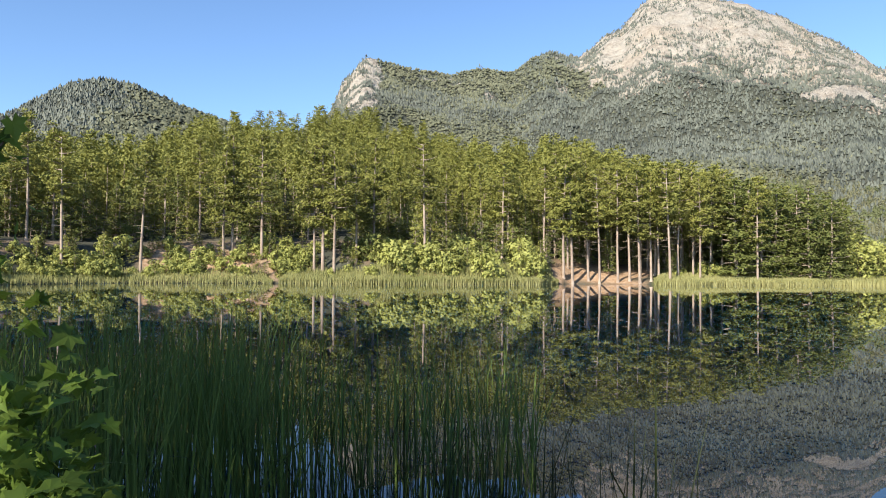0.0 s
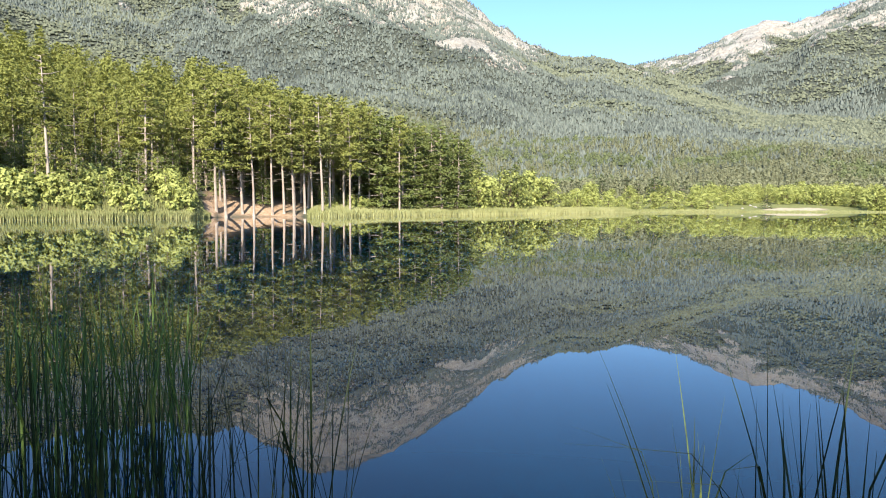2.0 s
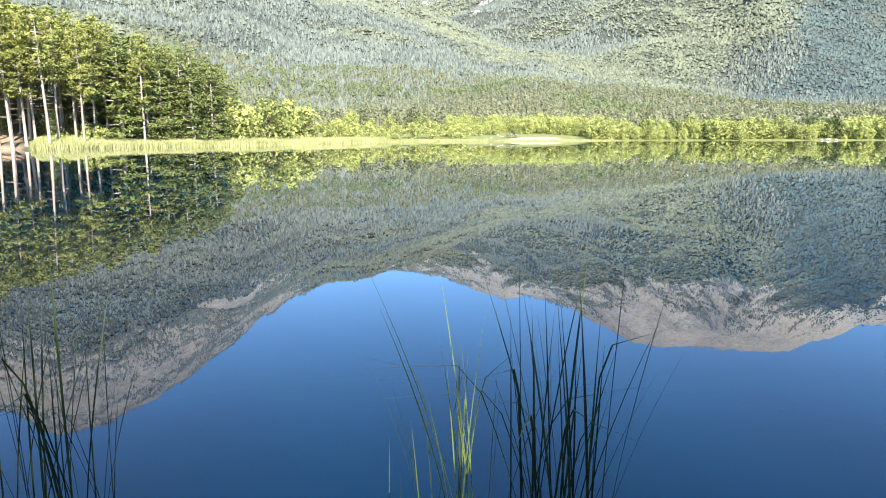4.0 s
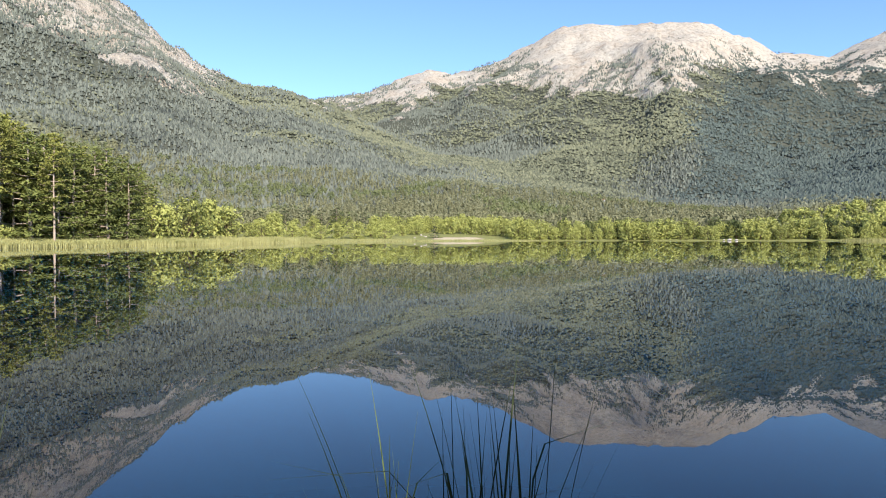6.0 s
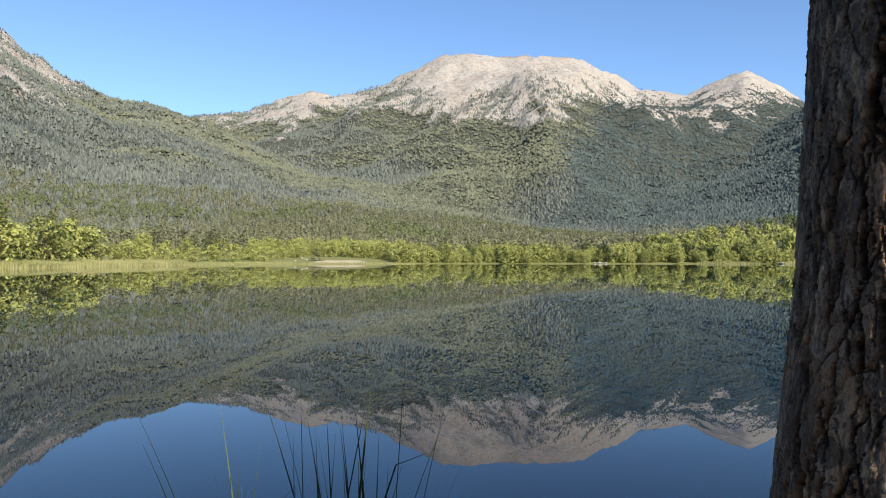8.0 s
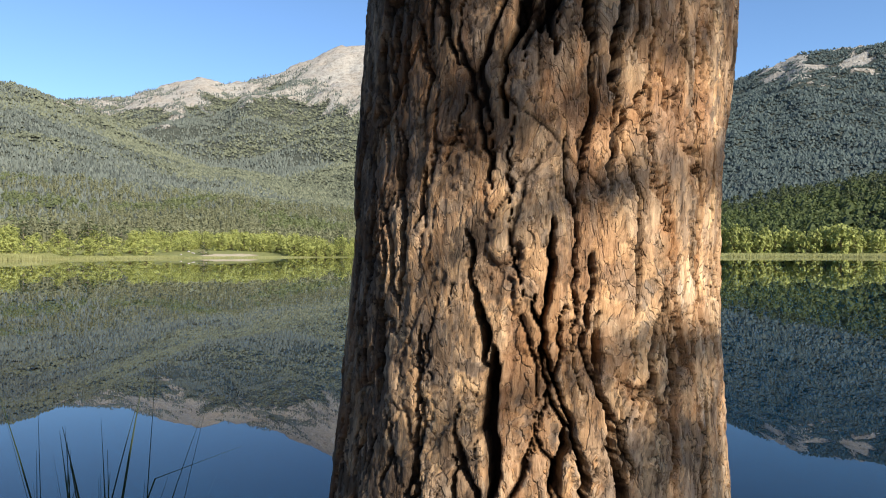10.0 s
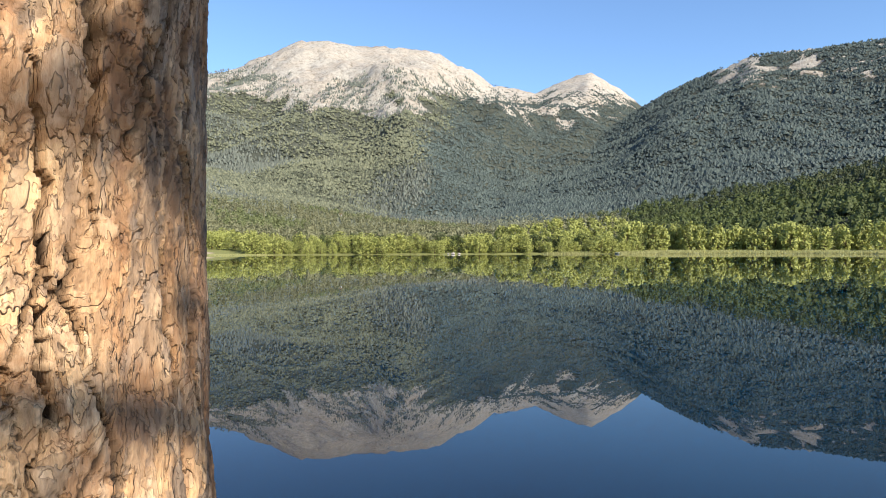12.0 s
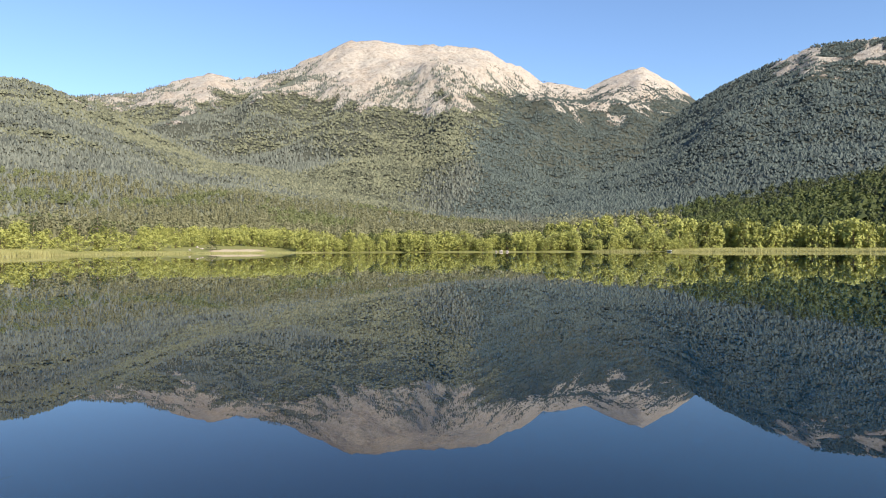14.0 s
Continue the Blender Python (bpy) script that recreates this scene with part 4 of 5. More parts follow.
# ---- near reeds ----
def blade_mesh(seed, height, lean, width=0.013, segs=8, bend=0.0, ang=None):
    rng = np.random.default_rng(seed)
    t = np.linspace(0, 1, segs + 1)
    ang = rng.uniform(0, 6.28) if ang is None else ang
    off = lean * height * t ** 1.4
    zz = height * (t - 0.12 * lean * t ** 3)
    if bend:
        k = t > 0.72
        off = off + np.where(k, (t - 0.72) * bend * height, 0)
        zz = zz - np.where(k, (t - 0.72) * abs(bend) * 0.9 * height, 0)
    tw = ang + 1.2 + 0.8 * t
    w = width * np.where(t < 0.15, 0.75, 1.0) * np.clip((1 - t) * 3.2, 0.12, 1) * 0.5
    cx, cy = np.cos(ang) * off, np.sin(ang) * off
    nx, ny = np.cos(tw), np.sin(tw)
    l = np.stack([cx - nx * w, cy - ny * w, zz], -1)
    c = np.stack([cx - ny * w * 0.5, cy + nx * w * 0.5, zz], -1)
    r = np.stack([cx + nx * w, cy + ny * w, zz], -1)
    v = np.stack([l, c, r], 1).reshape(-1, 3)
    i = np.arange(segs)[:, None] * 3
    f = np.concatenate([i + np.array([[0, 1, 4, 3]]), i + np.array([[1, 2, 5, 4]])])
    tint = np.repeat(np.clip(rng.random() ** 2 * 0.8 + 0.4 * t * rng.random(), 0, 1), 3)
    return v, f, tint


BLADES = {}
for k in range(26):
    h = 1.2 + 0.55 * (k % 9) / 8
    # every blade shape in a shaded and a sunlit colour
    for shade, mm, wide in (("dark", MAT_REED_SHADED, 0.008), ("light", MAT_REED_SUNLIT, 0.006)):
        v, f, tint = blade_mesh(300 + k, h, 0.02 + 0.3 * ((k * 7) % 11) / 10, wide + 0.0026 * (k % 3), 8, 0.9 if k % 9 == 5 else 0.0, 0.0)
        BLADES[(shade, k)] = mesh_np("blade", v, [f], mm, [("tint", "FLOAT", tint)], True)


def reed_clump(x, y, spread, n, scale, seed, label):
    rng = np.random.default_rng(seed)
    root = new("reed_clump")
    root.location = (x, y, -0.25)
    for k in range(n):
        light = "light" in label and rng.random() < 0.6
        b = part("blade", BLADES[("light" if light else "dark", int(rng.integers(26)))], root)
        px, py = rng.normal(0, spread, 2)
        s = scale * rng.uniform(0.76, 1.08)
        turn = math.degrees(math.atan2(py, px)) + rng.normal(0, 28)
        b.matrix_basis = pose(px, py, 0, 0, 0, turn) @ Matrix.Diagonal((s, s, s, 1))
    return tagged(root, label, "reeds", "reed clumps by the near bank")


def near_reeds():
    rng = np.random.default_rng(77)
    vs, fs, ts, o = [], [], [], 0
    n = 1850
    for k in range(n):
        q = rng.random()
        az = 40 - 27 * q if k < 1560 else 14 - 22 * rng.random()
        r = rng.uniform(4.6, 9.5) if k < 1560 else rng.uniform(4.8, 8.0)
        h = rng.uniform(1.45, 2.05) * (1 if az > 10 else 0.92)
        v, f, tint = blade_mesh(int(rng.integers(1 << 30)), h, abs(rng.normal(0, 0.2)), rng.uniform(0.009, 0.018), 6, 0.8 if rng.random() < 0.08 else 0)
        x, y = bearing(az, r)
        vs.append(v + np.array([x, y, -0.2]))
        fs.append(f + o)
        ts.append(tint)
        o += len(v)
    me = mesh_np("reed_bed", np.concatenate(vs), [np.concatenate(fs)], MAT_REED_NEAR, [("tint", "FLOAT", np.concatenate(ts))], True)
    tagged(new("reed_bed", me), "dense dark green reed bed standing in the water", "reeds", kind="stuff")
    dark, light = "tall thin shaded dark green reeds standing in water", "thin sunlit light green reeds standing in still water"
    stands = [(11.5, 4.7, 0.2, 22, 1.05, dark), (8.5, 4.6, 0.18, 22, 1.05, dark), (6.6, 5.2, 0.2, 18, 1.02, dark), (4.6, 4.8, 0.2, 22, 1.05, dark), (2.4, 5.0, 0.18, 20, 1.02, dark), (0.5, 4.4, 0.14, 22, 1.0, dark),
              (-1.8, 4.3, 0.13, 22, 1.0, dark), (-3.6, 4.9, 0.16, 16, 1.02, dark), (-5.4, 4.4, 0.13, 20, 1.0, dark), (-7.4, 4.6, 0.12, 12, 0.98, dark), (-9.6, 4.4, 0.12, 6, 0.95, dark),
              (-12.3, 4.3, 0.12, 12, 1.05, dark), (-15.4, 4.1, 0.08, 11, 1.1, dark), (-17.8, 4.1, 0.06, 10, 1.08, dark), (-20.0, 4.2, 0.06, 5, 0.85, dark),
              (-48.6, 3.55, 0.09, 10, 0.98, light), (-51.0, 3.45, 0.08, 10, 1.02, light), (-46.2, 3.6, 0.03, 2, 0.9, light), (-55.6, 3.5, 0.07, 10, 1.05, dark), (-57.8, 3.45, 0.09, 17, 1.12, dark), (-60.0, 3.35, 0.08, 16, 1.12, dark), (-42.5, 3.7, 0.05, 2, 0.55, dark)]
    for i, (az, r, sp, m, sc, lab) in enumerate(stands):
        x, y = bearing(az, r)
        reed_clump(x, y, sp, m, sc, 500 + i, lab)


near_reeds()


# ---- the near pine: a thick barked trunk beside the camera ----
def cells(u, v, period, seed):
    """Distances to the nearest and second nearest of jittered points, and a number for the nearest one; u wraps round."""
    iu, iv = np.floor(u), np.floor(v)
    f1, f2, cid = np.full(u.shape, 9.0), np.full(u.shape, 9.0), np.zeros(u.shape)
    for du in (-1, 0, 1):
        for dv in (-1, 0, 1):
            cu, cv = iu + du, iv + dv
            w = np.mod(cu, period)
            px, py = cu + 0.1 + 0.8 * hash2(w, cv, seed), cv + 0.1 + 0.8 * hash2(w, cv, seed + 1)
            d = np.hypot(u - px, v - py)
            near = d < f1
            f2 = np.where(near, f1, np.minimum(f2, d))
            cid = np.where(near, hash2(w, cv, seed + 2), cid)
            f1 = np.where(near, d, f1)
    return f1, f2, cid


def math_node(nt, op, a, b=None):
    n = nt.nodes.new("ShaderNodeMath")
    n.operation = op
    for sock, v in zip(n.inputs, (a, b)):
        if isinstance(v, (int, float)):
            sock.default_value = v
        elif v is not None:
            nt.links.new(v, sock)
    return n.outputs[0]


def bark_surface():
    """Pine bark: thin flakes that lie over one another like contour lines, grey to cream, rust in the fresh breaks, dark fissures."""
    m, nt, b = material("pine_bark", 0.85, 0.2)
    at = nt.nodes.new("ShaderNodeAttribute")
    at.attribute_name = "bark"
    sep = nt.nodes.new("ShaderNodeSeparateColor")
    nt.links.new(at.outputs["Color"], sep.inputs["Color"])
    crack, rusty = sep.outputs[1], sep.outputs[2]
    plates = ramp(nt, sep.outputs[0], [(0.08, (0.2, 0.165, 0.135)), (0.28, (0.38, 0.32, 0.26)), (0.45, (0.54, 0.42, 0.3)), (0.62, (0.67, 0.52, 0.36)), (0.85, (0.78, 0.69, 0.55))]).outputs["Color"]

    def flakes(scale, steps, stretch):
        n = noise_tex(nt, scale, 5.0, 0.55, stretch)
        n.inputs["Distortion"].default_value = 0.5
        lev = math_node(nt, "MULTIPLY", n.outputs["Fac"], steps)
        fr = math_node(nt, "FRACT", lev)
        fl = math_node(nt, "FLOOR", lev)
        wn = nt.nodes.new("ShaderNodeTexWhiteNoise")
        wn.noise_dimensions = "1D"
        nt.links.new(fl, wn.inputs["W"])
        mr = nt.nodes.new("ShaderNodeMapRange")
        mr.interpolation_type = "SMOOTHSTEP"
        mr.inputs["From Max"].default_value = 0.16
        nt.links.new(fr, mr.inputs["Value"])
        height = math_node(nt, "ADD", fl, mr.outputs[0])
        return fr, wn.outputs["Value"], math_node(nt, "DIVIDE", height, steps)

    f1, w1, h1 = flakes(11.0, 16.0, (1, 1, 0.42))
    f2, w2, h2 = flakes(30.0, 9.0, (1, 1, 0.5))
    grit = noise_tex(nt, 90.0, 6.0, 0.75, (1, 1, 0.3))
    streak = noise_tex(nt, 26.0, 7.0, 0.7, (1, 1, 0.16))
    c = mix(nt, 1.0, plates, ramp(nt, grit.outputs["Fac"], [(0.32, (0.6, 0.56, 0.53)), (0.5, (0.96, 0.94, 0.92)), (0.68, (1.16, 1.13, 1.1))]).outputs["Color"], "MULTIPLY")
    c = mix(nt, 1.0, c, ramp(nt, streak.outputs["Fac"], [(0.35, (0.62, 0.56, 0.52)), (0.52, (1.0, 0.98, 0.96)), (0.68, (1.14, 1.1, 1.04))]).outputs["Color"], "MULTIPLY")
    c = mix(nt, 1.0, c, ramp(nt, w1, [(0.0, (0.5, 0.41, 0.35)), (0.3, (0.82, 0.72, 0.62)), (0.55, (1.02, 1.0, 0.98)), (0.75, (1.05, 0.84, 0.6)), (1.0, (1.38, 1.32, 1.2))]).outputs["Color"], "MULTIPLY")
    c = mix(nt, 1.0, c, ramp(nt, w2, [(0.0, (0.82, 0.78, 0.74)), (0.6, (1.02, 1.0, 0.97)), (1.0, (1.14, 1.08, 1.0))]).outputs["Color"], "MULTIPLY")
    rust = noise_tex(nt, 7.0, 6.0, 0.7, (1, 1, 0.5))
    rusted = math_node(nt, "ADD", rust.outputs["Fac"], math_node(nt, "MULTIPLY", rusty, 0.22))
    c = mix(nt, ramp(nt, rusted, [(0.54, (0, 0, 0)), (0.71, (0.52, 0.52, 0.52))]).outputs["Color"], c, (0.36, 0.165, 0.065))
    c = mix(nt, ramp(nt, f1, [(0.0, (0.75, 0.75, 0.75)), (0.09, (0, 0, 0))]).outputs["Color"], c, (0.07, 0.045, 0.03))
    c = mix(nt, ramp(nt, f2, [(0.0, (0.4, 0.4, 0.4)), (0.1, (0, 0, 0))]).outputs["Color"], c, (0.09, 0.06, 0.04))
    c = mix(nt, crack, c, (0.022, 0.014, 0.01))
    nt.links.new(c, b.inputs["Base Color"])
    total = math_node(nt, "MULTIPLY", h1, 2.2)
    total = math_node(nt, "ADD", total, math_node(nt, "MULTIPLY", h2, 0.7))
    total = math_node(nt, "ADD", total, math_node(nt, "MULTIPLY", grit.outputs["Fac"], 0.22))
    total = math_node(nt, "ADD", total, math_node(nt, "MULTIPLY", streak.outputs["Fac"], 0.3))
    bump(nt, b, total, 1.0, 0.02)
    return m


TRUNK = (1.46, -0.43)


def near_pine():
    mat = bark_surface()
    root = new("near_pine_tree")
    gz = ground_z(*TRUNK)
    root.location = (*TRUNK, gz)
    nz, z0, z1 = 390, 1.58, 2.62
    th = np.radians(np.concatenate([np.arange(92, 340, 0.55), np.arange(340, 452, 4.0)]))
    nu = len(th)
    zs = np.linspace(z0, z1, nz)
    T, Z = np.meshgrid(th, zs)
    U = T / (2 * np.pi) - 0.2
    cyc = lambda k, amp, seed: amp * (vnoise(np.cos(T) * k + 40, np.sin(T) * k + Z * k * 0.8, seed) - 0.5)
    warp_u = cyc(3.0, 0.03, 1) + cyc(9.0, 0.022, 2)
    warp_v = cyc(4.0, 0.06, 3) + cyc(11.0, 0.04, 4)
    jag = fbm(U * 150, Z * 85, 6, 4) - 0.5
    wu, wv = warp_u + jag * 0.014, warp_v + jag * 0.05
    P1, P2 = 19, 46
    a1, b1, c1 = cells((U + wu) * P1, (Z + wv) * 3.6, P1, 10)
    a2, b2, c2 = cells((U + wu) * P2, (Z + wv) * 12.0, P2, 20)
    e1, e2 = b1 - a1, b2 - a2
    rng = np.random.default_rng(46)

    def cracks(n, lo, hi, w0, w1, slant, wander):
        """How deep in a crack each point lies: n winding upright cracks of their own length and width."""
        deep = np.zeros_like(Z)
        for k in range(n):
            u0, zc, ln, wd, sl, sd = (rng.uniform(85, 250) if k % 5 else rng.uniform(250, 345)), rng.uniform(z0, z1), rng.uniform(lo, hi), rng.uniform(w0, w1), rng.normal(0, slant), int(rng.integers(1000))
            q = (zs - zc) / (ln * 0.5)
            path = np.radians(u0) + (sl * (zs - zc) + wander * (fbm(zs * 6, zs * 0 + k, sd, 5) - 0.5) + 0.006 * (vnoise(zs * 80, zs * 0 + k, sd + 1) - 0.5)) / 0.27
            half = wd * np.sqrt(np.clip(1 - q * q, 0, 1)) * (0.25 + 1.4 * vnoise(zs * 13, zs * 0 + k, sd + 2))
            d = np.abs((T - path[:, None] + np.pi) % (2 * np.pi) - np.pi) * 0.27 + 0.003 * jag
            deep = np.maximum(deep, (1 - sstep(0.6, 1.15, d / np.maximum(half[:, None], 1e-4))) * (half[:, None] > 0.0008))
        return deep

    # fissures: the seams between tall plates, open along some stretches, and long cracks of their own
    gape = fbm(U * 14 + 5, Z * 3.2, 13, 3)
    seam = 1 - sstep(0.5, 1.0, e1 / np.maximum(0.002, 0.2 * (gape - 0.43)))
    seam = seam * (gape > 0.45)
    wide = np.maximum(cracks(58, 0.1, 0.42, 0.003, 0.0085, 0.05, 0.08), 0.3 * seam * (T < radians(245)))
    thin = cracks(150, 0.08, 0.32, 0.0014, 0.0042, 0.2, 0.08)
    hair = cracks(170, 0.04, 0.16, 0.001, 0.0022, 0.35, 0.05)
    lumps = fbm(np.cos(T) * 2.2 + 9, np.sin(T) * 2.2 + Z * 1.6, 15, 4)
    grain = fbm(U * 230, Z * 65, 16, 4)
    level = fbm((U + warp_u) * 34 + jag * 0.4, Z * 9 + jag * 0.25, 25, 4) * 12      # flakes lying over one another
    over = level - np.floor(level)
    flake = np.floor(level) + sstep(0.0, 0.1, over)
    tone_id = hash2(np.floor(level), np.floor(c1 * 97), 9)
    edge_drop = np.clip(0.10 - e1, 0, 0.1) * 10
    h = (-0.034 * wide - 0.012 * thin - 0.004 * hair - 0.003 * edge_drop + 0.0009 * (flake - 6) + 0.0025 * sstep(0.0, 0.09, e2) + 0.004 * (c1 - 0.5) + 0.002 * (c2 - 0.5)
         + 0.012 * (lumps - 0.5) + 0.003 * (grain - 0.5))
    flare = 0.045 * np.clip((2.1 - Z) / 0.8, 0, 1.2) ** 1.5
    up = (Z - 2.1) / 0.39
    toward = lambda deg, power: np.clip(np.cos(T - radians(deg)), 0, 1) ** power
    lean = toward(107, 1) * (0.0 - 0.022 * up) + toward(262, 5) * 0.028 * np.clip(up, 0, 1.3) ** 1.5 + toward(315, 4) * 0.002
    R = 0.268 + flare + lean + h
    v = np.stack([np.cos(T) * R, np.sin(T) * R, Z - gz], -1).reshape(-1, 3)
    i = (np.arange(nz - 1)[:, None] * nu + np.arange(nu)[None]).ravel()
    j = (np.arange(nz - 1)[:, None] * nu + (np.arange(nu)[None] + 1) % nu).ravel()
    crack = np.clip(np.maximum.reduce([wide, 0.95 * thin, 0.85 * hair, 0.55 * (1 - sstep(0.0, 0.07, over)) * sstep(0.42, 0.55, grain), 0.6 * (1 - sstep(0.0, 0.06, e2)) * (gape > 0.42)]), 0, 1)
    side_shade = np.maximum(toward(140, 1), toward(325, 2))            # north and east flanks are coloured darker and greyer to stand for shade
    shade = np.clip(0.5 * tone_id + 0.18 * c2 + 0.55 * (lumps - 0.25) + 0.3 * (grain - 0.45) - 0.36 * side_shade, 0, 1)
    fresh = np.clip(sstep(0.28, 0.04, e1) + 0.5 * (tone_id > 0.8), 0, 1) * (1 - 0.6 * side_shade)
    col = np.stack([shade, crack, fresh, 1 + 0 * crack], -1)
    me = mesh_np("trunk", v, [np.stack([i, j, j + nu, i + nu], -1)], mat, [("bark", "FLOAT_COLOR", col)], True)
    part("trunk", me, root)
    rng = np.random.default_rng(5)
    foot = limb((0, 0, -0.3), (0, 0, z0 - gz + 0.02), 0.42, 0.285, 24)
    part("trunk_foot", mesh_np("trunk_foot", foot[0], [foot[1]], MAT_NEAR_TRUNK, smooth=True), root)
    pieces = [limb((0, 0, z1 - gz - 0.02), (0.1, 0.05, 8.5), 0.24, 0.16, 16), limb((0.1, 0.05, 8.5), (0.1, 0.1, 14.5), 0.16, 0.04, 10)]
    cs, ds = [], []
    for k in range(46):
        t = rng.uniform(6.0, 14.3)
        ang, ln = rng.uniform(0, 6.28), rng.uniform(1.0, 3.0) * (1.15 - t / 20)
        out = np.array([math.cos(ang), math.sin(ang), 0.15])
        pieces.append(limb((0.1, 0.08, t), out * ln + np.array([0.1, 0.08, t]), 0.05, 0.015, 3))
        c = np.array([0.1, 0.08, t]) + out * ln * rng.uniform(0.4, 1.0, (14, 1)) + rng.normal(0, 0.3, (14, 3))
        cs.append(c)
        ds.append(np.repeat(out[None], 14, 0))
    up = join(pieces)
    part("upper_trunk", mesh_np("upper_trunk", up[0], [up[1]], MAT_NEAR_TRUNK, smooth=True), root)
    tv, tf = tufts(np.concatenate(cs), np.concatenate(ds), rng, 0.5, 0.16, 5)
    part("crown", mesh_np("crown", tv, [tf], MAT_PINE, [("tint", "FLOAT", rng.random(len(tv)))]), root)
    tagged(root, "thick pine trunk with deeply cracked brown bark", "pine tree")


near_pine()


# ---- leafy plane branches on the near bank ----
def leaf_mesh(seed):
    rng = np.random.default_rng(seed)
    angs = np.radians([-90, -62, -38, -16, 8, 30, 52, 72, 90])
    rad = [0.12, 0.6, 0.48, 0.82, 0.56, 0.9, 0.6, 0.7, 1.0]
    rim = [(math.cos(a) * r * 0.95, math.sin(a) * r + 0.1) for a, r in zip(angs, rad)]
    left = [(-x, y) for x, y in rim[1:-1]][::-1]
    outline = rim + left
    pts = [(0, 0.1, 0.0)] + [(x * (1 + rng.normal(0, 0.05)), y, 0.22 * abs(x) - 0.18 * (y - 0.1) ** 2 + rng.normal(0, 0.03)) for x, y in outline]
    n = len(outline)
    f = np.array([(0, 1 + k, 1 + (k + 1) % n) for k in range(n)])
    v = np.array(pts) * 0.04 * (1 + 0.15 * rng.random())
    return mesh_np("leaf", v, [f], MAT_PLANE, [("tint", "FLOAT", np.full(len(v), rng.random()))])


def plane_branches():
    rng = np.random.default_rng(21)
    leaves = [leaf_mesh(k) for k in range(5)]
    clumps = [(32, -13.5, 1.75, 0.14, 110), (29.8, -16.0, 1.7, 0.075, 60), (33.5, -18, 1.6, 0.16, 90), (33.5, -8.0, 1.7, 0.09, 26), (33.8, -1.2, 1.75, 0.075, 24), (36, 1, 1.8, 0.12, 18), (33.0, 8.8, 1.9, 0.045, 9), (37.5, 6.5, 1.9, 0.10, 14)]
    bx, by = bearing(41, 1.75)
    root = new("plane_sapling")
    root.location = (bx, by, ground_z(bx, by))
    o = np.array(root.location)
    pieces = []
    for az, el, d, sp, n in clumps:
        x, y = bearing(az, d * math.cos(radians(el)))
        c = np.array([x, y, EYE + d * math.sin(radians(el))])
        mid = np.array([bx, by, max(0.75, c[2] - 0.45)])
        pieces.append(limb(mid - o, c - o, 0.008, 0.003, 5, 0.03))
        for k in range(n):
            p = c + np.clip(rng.normal(0, 1, 3), -1.5, 1.5) * sp * np.array([0.8, 0.8, 0.75])
            lf = part("leaf", leaves[int(rng.integers(5))], root)
            s = rng.uniform(0.7, 1.15)
            lf.matrix_basis = pose(*(p - o), rng.normal(-25, 28), rng.normal(0, 28), rng.uniform(0, 360)) @ Matrix.Diagonal((s, s, s, 1))
    pieces.append(limb((0, 0, -0.1), (0, 0, 2.1), 0.016, 0.008, 6))
    sv, sf = join(pieces)
    part("stem", mesh_np("stem", sv, [sf], MAT_TWIG, smooth=True), root)
    tagged(root, "young plane tree with lobed bright green leaves", "sapling")


plane_branches()


# ---- pines on the near bank behind the camera, which shade it ----
def bank_pines():
    rng = np.random.default_rng(31)
    first = None
    spots = [(-11.2, -7.2, 13), (-10.5, -11.5, 13), (-13.4, -13.8, 12.5), (-7.3, -6.98, 18.9), (-5, -17, 15), (-20, -19, 17)]
    thick = [(-13.5, -4.5, 14), (-9.6, -4.4, 13), (-11.5, -1.2, 14), (-15.2, -1.8, 15), (-17.5, -6, 16), (-19.5, -3, 16), (-16, 1.2, 15), (-12.5, 2.6, 14), (-9.6, 1.2, 13), (-20, 2, 17), (-22, -7, 17), (-13, 6, 14)]
    dense = None
    bushy, slim = pine_meshes(120, 15.0, 0.08, 2.8, 58, 14, loose=True), pine_meshes(102, 18.0, 0.42, 3.1, 50, 18, loose=True)
    for x, y, h in thick:
        m = pose(x, y, ground_z(x, y) - 0.1, 0, 0, rng.uniform(0, 360)) @ Matrix.Diagonal((h / 13, h / 13, h / 15, 1))
        if dense is None:
            dense = tree_thing("thick_pine_tree", *bushy, "dense pine on the near bank", "pine tree", "pines on the near bank")
            dense.matrix_basis = m
        else:
            copy_thing(dense, Matrix()).matrix_basis = m
    for k, (x, y, h) in enumerate(spots):
        m = pose(x, y, ground_z(x, y) - 0.1, 0, 0, 60 if k == 3 else rng.uniform(0, 360)) @ Matrix.Diagonal((h / 18, h / 18, h / 18, 1))
        if first is None:
            first = tree_thing("bank_pine_tree", *slim, "tall pine with bare trunk on the near bank", "pine tree", "pines on the near bank")
            first.matrix_basis = m
        else:
            copy_thing(first, Matrix()).matrix_basis = m


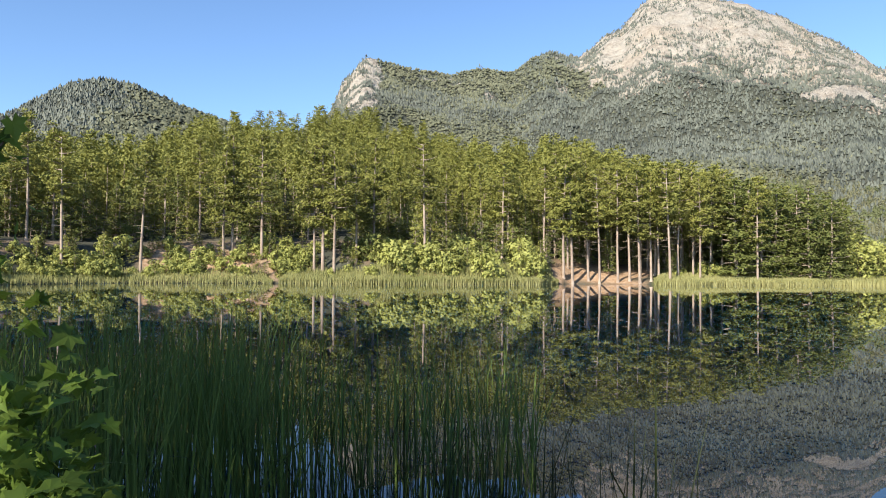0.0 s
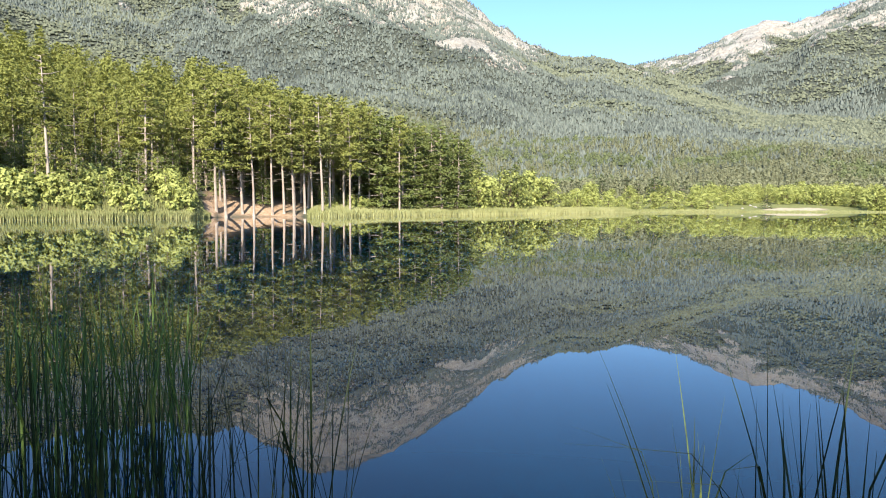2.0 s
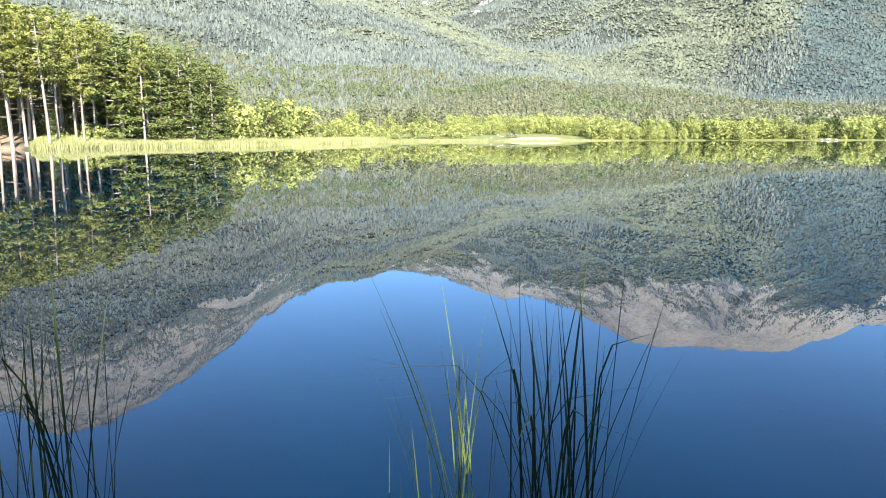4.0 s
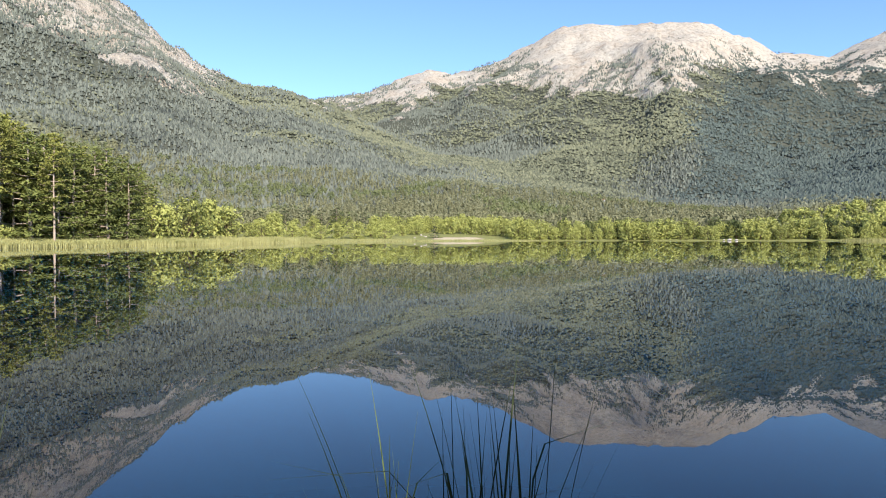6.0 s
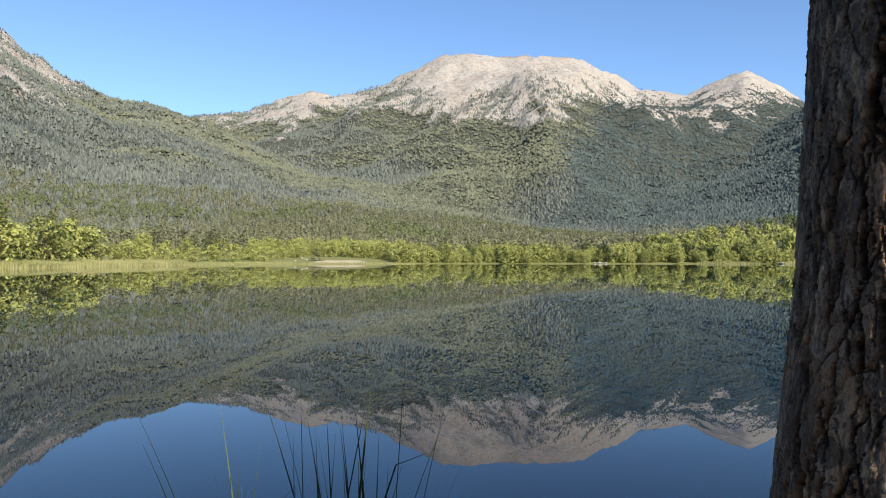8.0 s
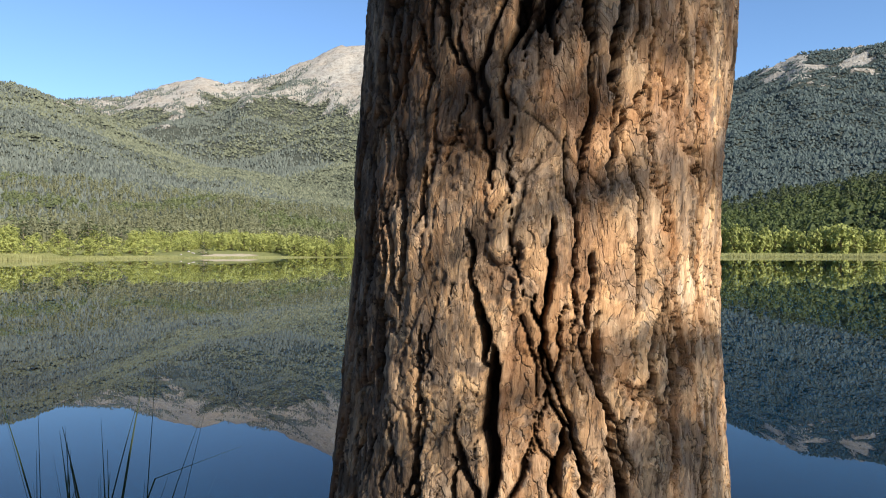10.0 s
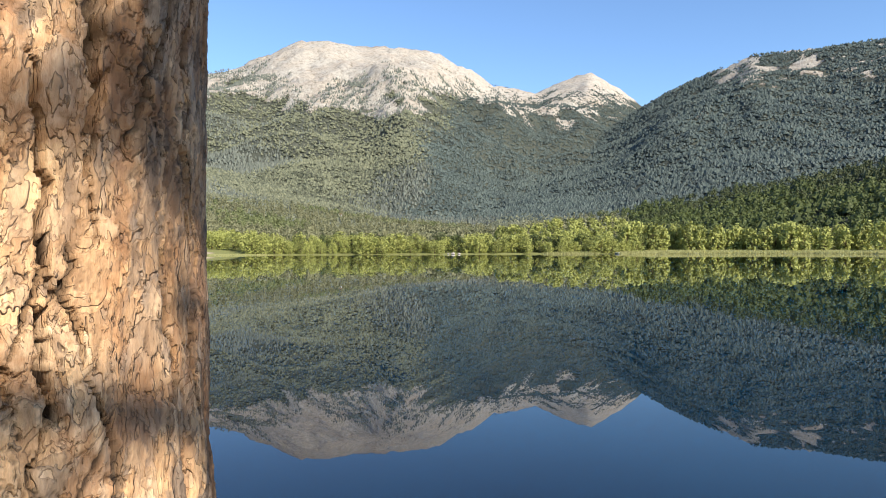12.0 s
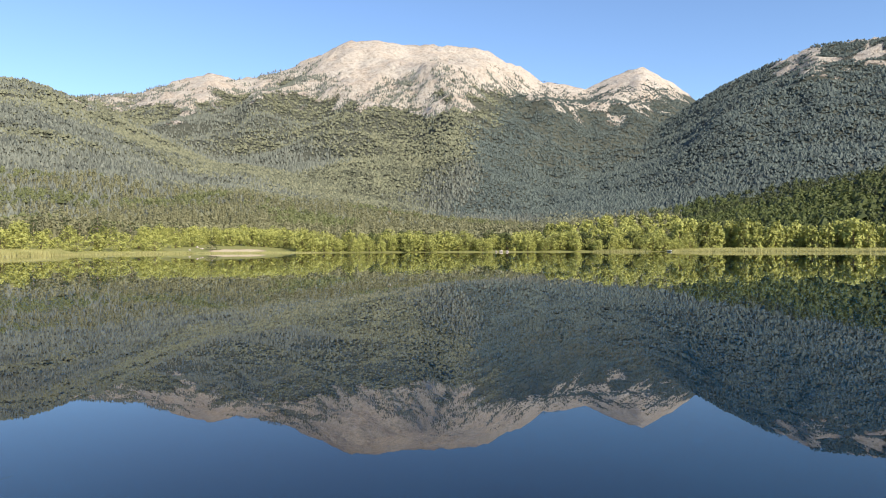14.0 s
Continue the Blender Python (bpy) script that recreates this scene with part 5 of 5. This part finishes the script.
def low_bough_pine():
    """A slim pine behind the path, whose low boughs throw dappled shade on the near trunk."""
    rng = np.random.default_rng(58)
    sun_h = np.array([SUN_DIR.x, SUN_DIR.y, 0.0]) / math.hypot(SUN_DIR.x, SUN_DIR.y)
    side = np.array([-sun_h[1], sun_h[0], 0.0])
    rise = np.cross(np.array(SUN_DIR), side)
    rise = rise if rise[2] > 0 else -rise
    near_trunk = np.array([*TRUNK, 2.1])
    bx, by = (near_trunk + sun_h * 6.4 + side * 1.0)[:2]
    root = new("low_bough_pine_tree")
    root.location = (bx, by, ground_z(bx, by))
    o = np.array(root.location)
    part("trunk", mesh_np("trunk", *[[q] if k else q for k, q in enumerate(limb((0, 0, -0.2), (0.1, 0, 9.0), 0.11, 0.03, 10))], MAT_TRUNK, smooth=True), root)
    for bough in range(7):
        pieces, cs = [], []
        lo = -0.62 + 0.16 * bough
        base = np.array([0.0, 0.0, 4.0 + 0.28 * bough])
        tip = near_trunk + np.array(SUN_DIR) * (4.6 + 0.12 * bough) + rise * (lo + 0.08) - side * 0.45 - o
        pieces.append(limb(base, tip, 0.03, 0.006, 5, 0.05))
        for k in range(26):
            u, w = rng.uniform(-0.5, 0.5), rng.uniform(lo, lo + 0.16)
            band = 0.0 if -0.3 < w < -0.08 else 0.33 if w < -0.3 else 0.12 if w < 0.03 else 0.58
            if u < -0.25:
                band = 0.3
            elif u > 0.16 and not -0.25 < w < -0.15:
                band = 0.6
            if rng.random() > band:
                continue
            c = near_trunk + np.array(SUN_DIR) * (4.6 + rng.uniform(-0.35, 0.5)) + side * u + rise * w - o
            cs.append(c + rng.normal(0, 0.035, (9, 3)))
            f = rng.uniform(0.3, 0.95)
            pieces.append(limb(base + (tip - base) * f, c, 0.006, 0.003, 3))
        v, f = join(pieces)
        wood = part("bough", mesh_np("bough", v, [f], MAT_TWIG, smooth=True), root)
        if cs:
            c = np.concatenate(cs)
            tv, tf = tufts(c, rng.normal(0, 1, c.shape), rng, 0.11, 0.03, 4, 1.0)
            part("needles", mesh_np("needles", tv, [tf], MAT_PINE, [("tint", "FLOAT", rng.random(len(tv)))]), wood)
    tagged(root, "slim pine with low needled boughs on the near bank", "pine tree")


bank_pines()
low_bough_pine()


# ---- small things on the far shore ----
def rounded_box(name, size, mat, bevel):
    bm = bmesh.new()
    bmesh.ops.create_cube(bm, size=1.0)
    bmesh.ops.scale(bm, vec=size, verts=bm.verts)
    bmesh.ops.bevel(bm, geom=bm.edges[:], offset=bevel, segments=2, affect="EDGES")
    me = bpy.data.meshes.new(name)
    bm.to_mesh(me)
    bm.free()
    me.materials.append(mat)
    return me


def plain(name, colour, rough):
    m, nt, b = material(name, rough)
    n = noise_tex(nt, 6.0, 5.0)
    r = ramp(nt, n.outputs["Fac"], [(0.3, tuple(c * 0.8 for c in colour)), (0.7, colour)])
    nt.links.new(r.outputs["Color"], b.inputs["Base Color"])
    return m


def far_details():
    white, grey, roof = plain("white_paint", (0.7, 0.69, 0.66), 0.5), plain("pale_stone", (0.42, 0.38, 0.33), 0.9), plain("brown_tile", (0.3, 0.17, 0.1), 0.8)
    # a small white rowing boat drawn up at the reeds
    boat = new("rowing_boat")
    x, y = bearing(-90.6, lake_edge(-90.6) - 1.0)
    boat.matrix_basis = pose(x, y, 0.0, 0, 0, 25)
    n, m = 13, 7
    u = np.linspace(-1, 1, n)
    half = 0.75 * (1 - np.abs(u) ** 2.6) + 0.02
    a = np.linspace(-math.pi / 2, math.pi / 2, m)
    v = np.stack([np.repeat(u * 2.2, m), np.outer(half, np.sin(a)).ravel(), (0.55 - 0.65 * np.outer(half ** 0.3, np.cos(a)) + 0.12 * (u[:, None] ** 2)).ravel()], -1)
    i = (np.arange(n - 1)[:, None] * m + np.arange(m - 1)[None]).ravel()
    hull = new("hull", mesh_np("hull", v, [np.stack([i, i + 1, i + m + 1, i + m], -1)], white, smooth=True))
    hull.parent = boat
    thick = hull.modifiers.new("thickness", "SOLIDIFY")
    thick.thickness = 0.05
    for k in (-0.7, 0.6):
        b = part("bench", rounded_box("bench", (0.25, 1.3, 0.05), roof, 0.01), boat)
        b.location = (k, 0, 0.38)
    tagged(boat, "small white rowing boat moored beside reeds", "boat")
    # a far white hut in the valley wood
    hut = new("hut")
    x, y = bearing(-67.6, 760)
    hut.matrix_basis = pose(x, y, ground_z(x, y) - 0.5, 0, 0, 68) @ Matrix.Diagonal((0.5, 0.5, 0.62, 1))
    w = part("wall", rounded_box("wall", (9, 6, 5.5), white, 0.05), hut)
    w.location = (0, 0, 5.75)
    f = part("foundation", rounded_box("foundation", (9.2, 6.2, 4), grey, 0.05), hut)
    f.location = (0, 0, 1.5)
    rv = np.array([(-5, -3.6, 8.4), (5, -3.6, 8.4), (5, 3.6, 8.4), (-5, 3.6, 8.4), (-5, 0, 10.4), (5, 0, 10.4)])
    part("roof", mesh_np("roof", rv, [np.array([(0, 1, 5, 4), (2, 3, 4, 5), (3, 2, 1, 0)]), np.array([(0, 4, 3), (1, 2, 5)])], roof), hut)
    tagged(hut, "small white hut with brown roof among trees", "hut")
    # pale boulders at the water's edge
    rng = np.random.default_rng(41)
    for az, off, size in [(-77.2, 0.6, 1.6), (-77.7, 1.0, 1.2), (-76.8, 0.8, 1.0)] + [(rng.uniform(-60, -52), rng.uniform(10, 60), rng.uniform(0.5, 1.1)) for _ in range(14)]:
        x, y = bearing(az, lake_edge(az) + off)
        bm = bmesh.new()
        bmesh.ops.create_icosphere(bm, subdivisions=2, radius=0.5)
        for vert in bm.verts:
            vert.co *= 1 + 0.35 * (noise.noise(vert.co * 2.5 + Vector((az, off, 0))))
            vert.co.z *= 0.65
        me = bpy.data.meshes.new("boulder")
        bm.to_mesh(me)
        bm.free()
        me.materials.append(grey)
        ob = new("boulder", me)
        ob.matrix_basis = pose(x, y, max(0.0, ground_z(x, y)) + size * 0.15, 0, 0, rng.uniform(0, 360)) @ Matrix.Diagonal((size, size, size, 1))
        tagged(ob, "pale weathered boulder on the lake shore", "boulder", "boulders on the shore")


far_details()
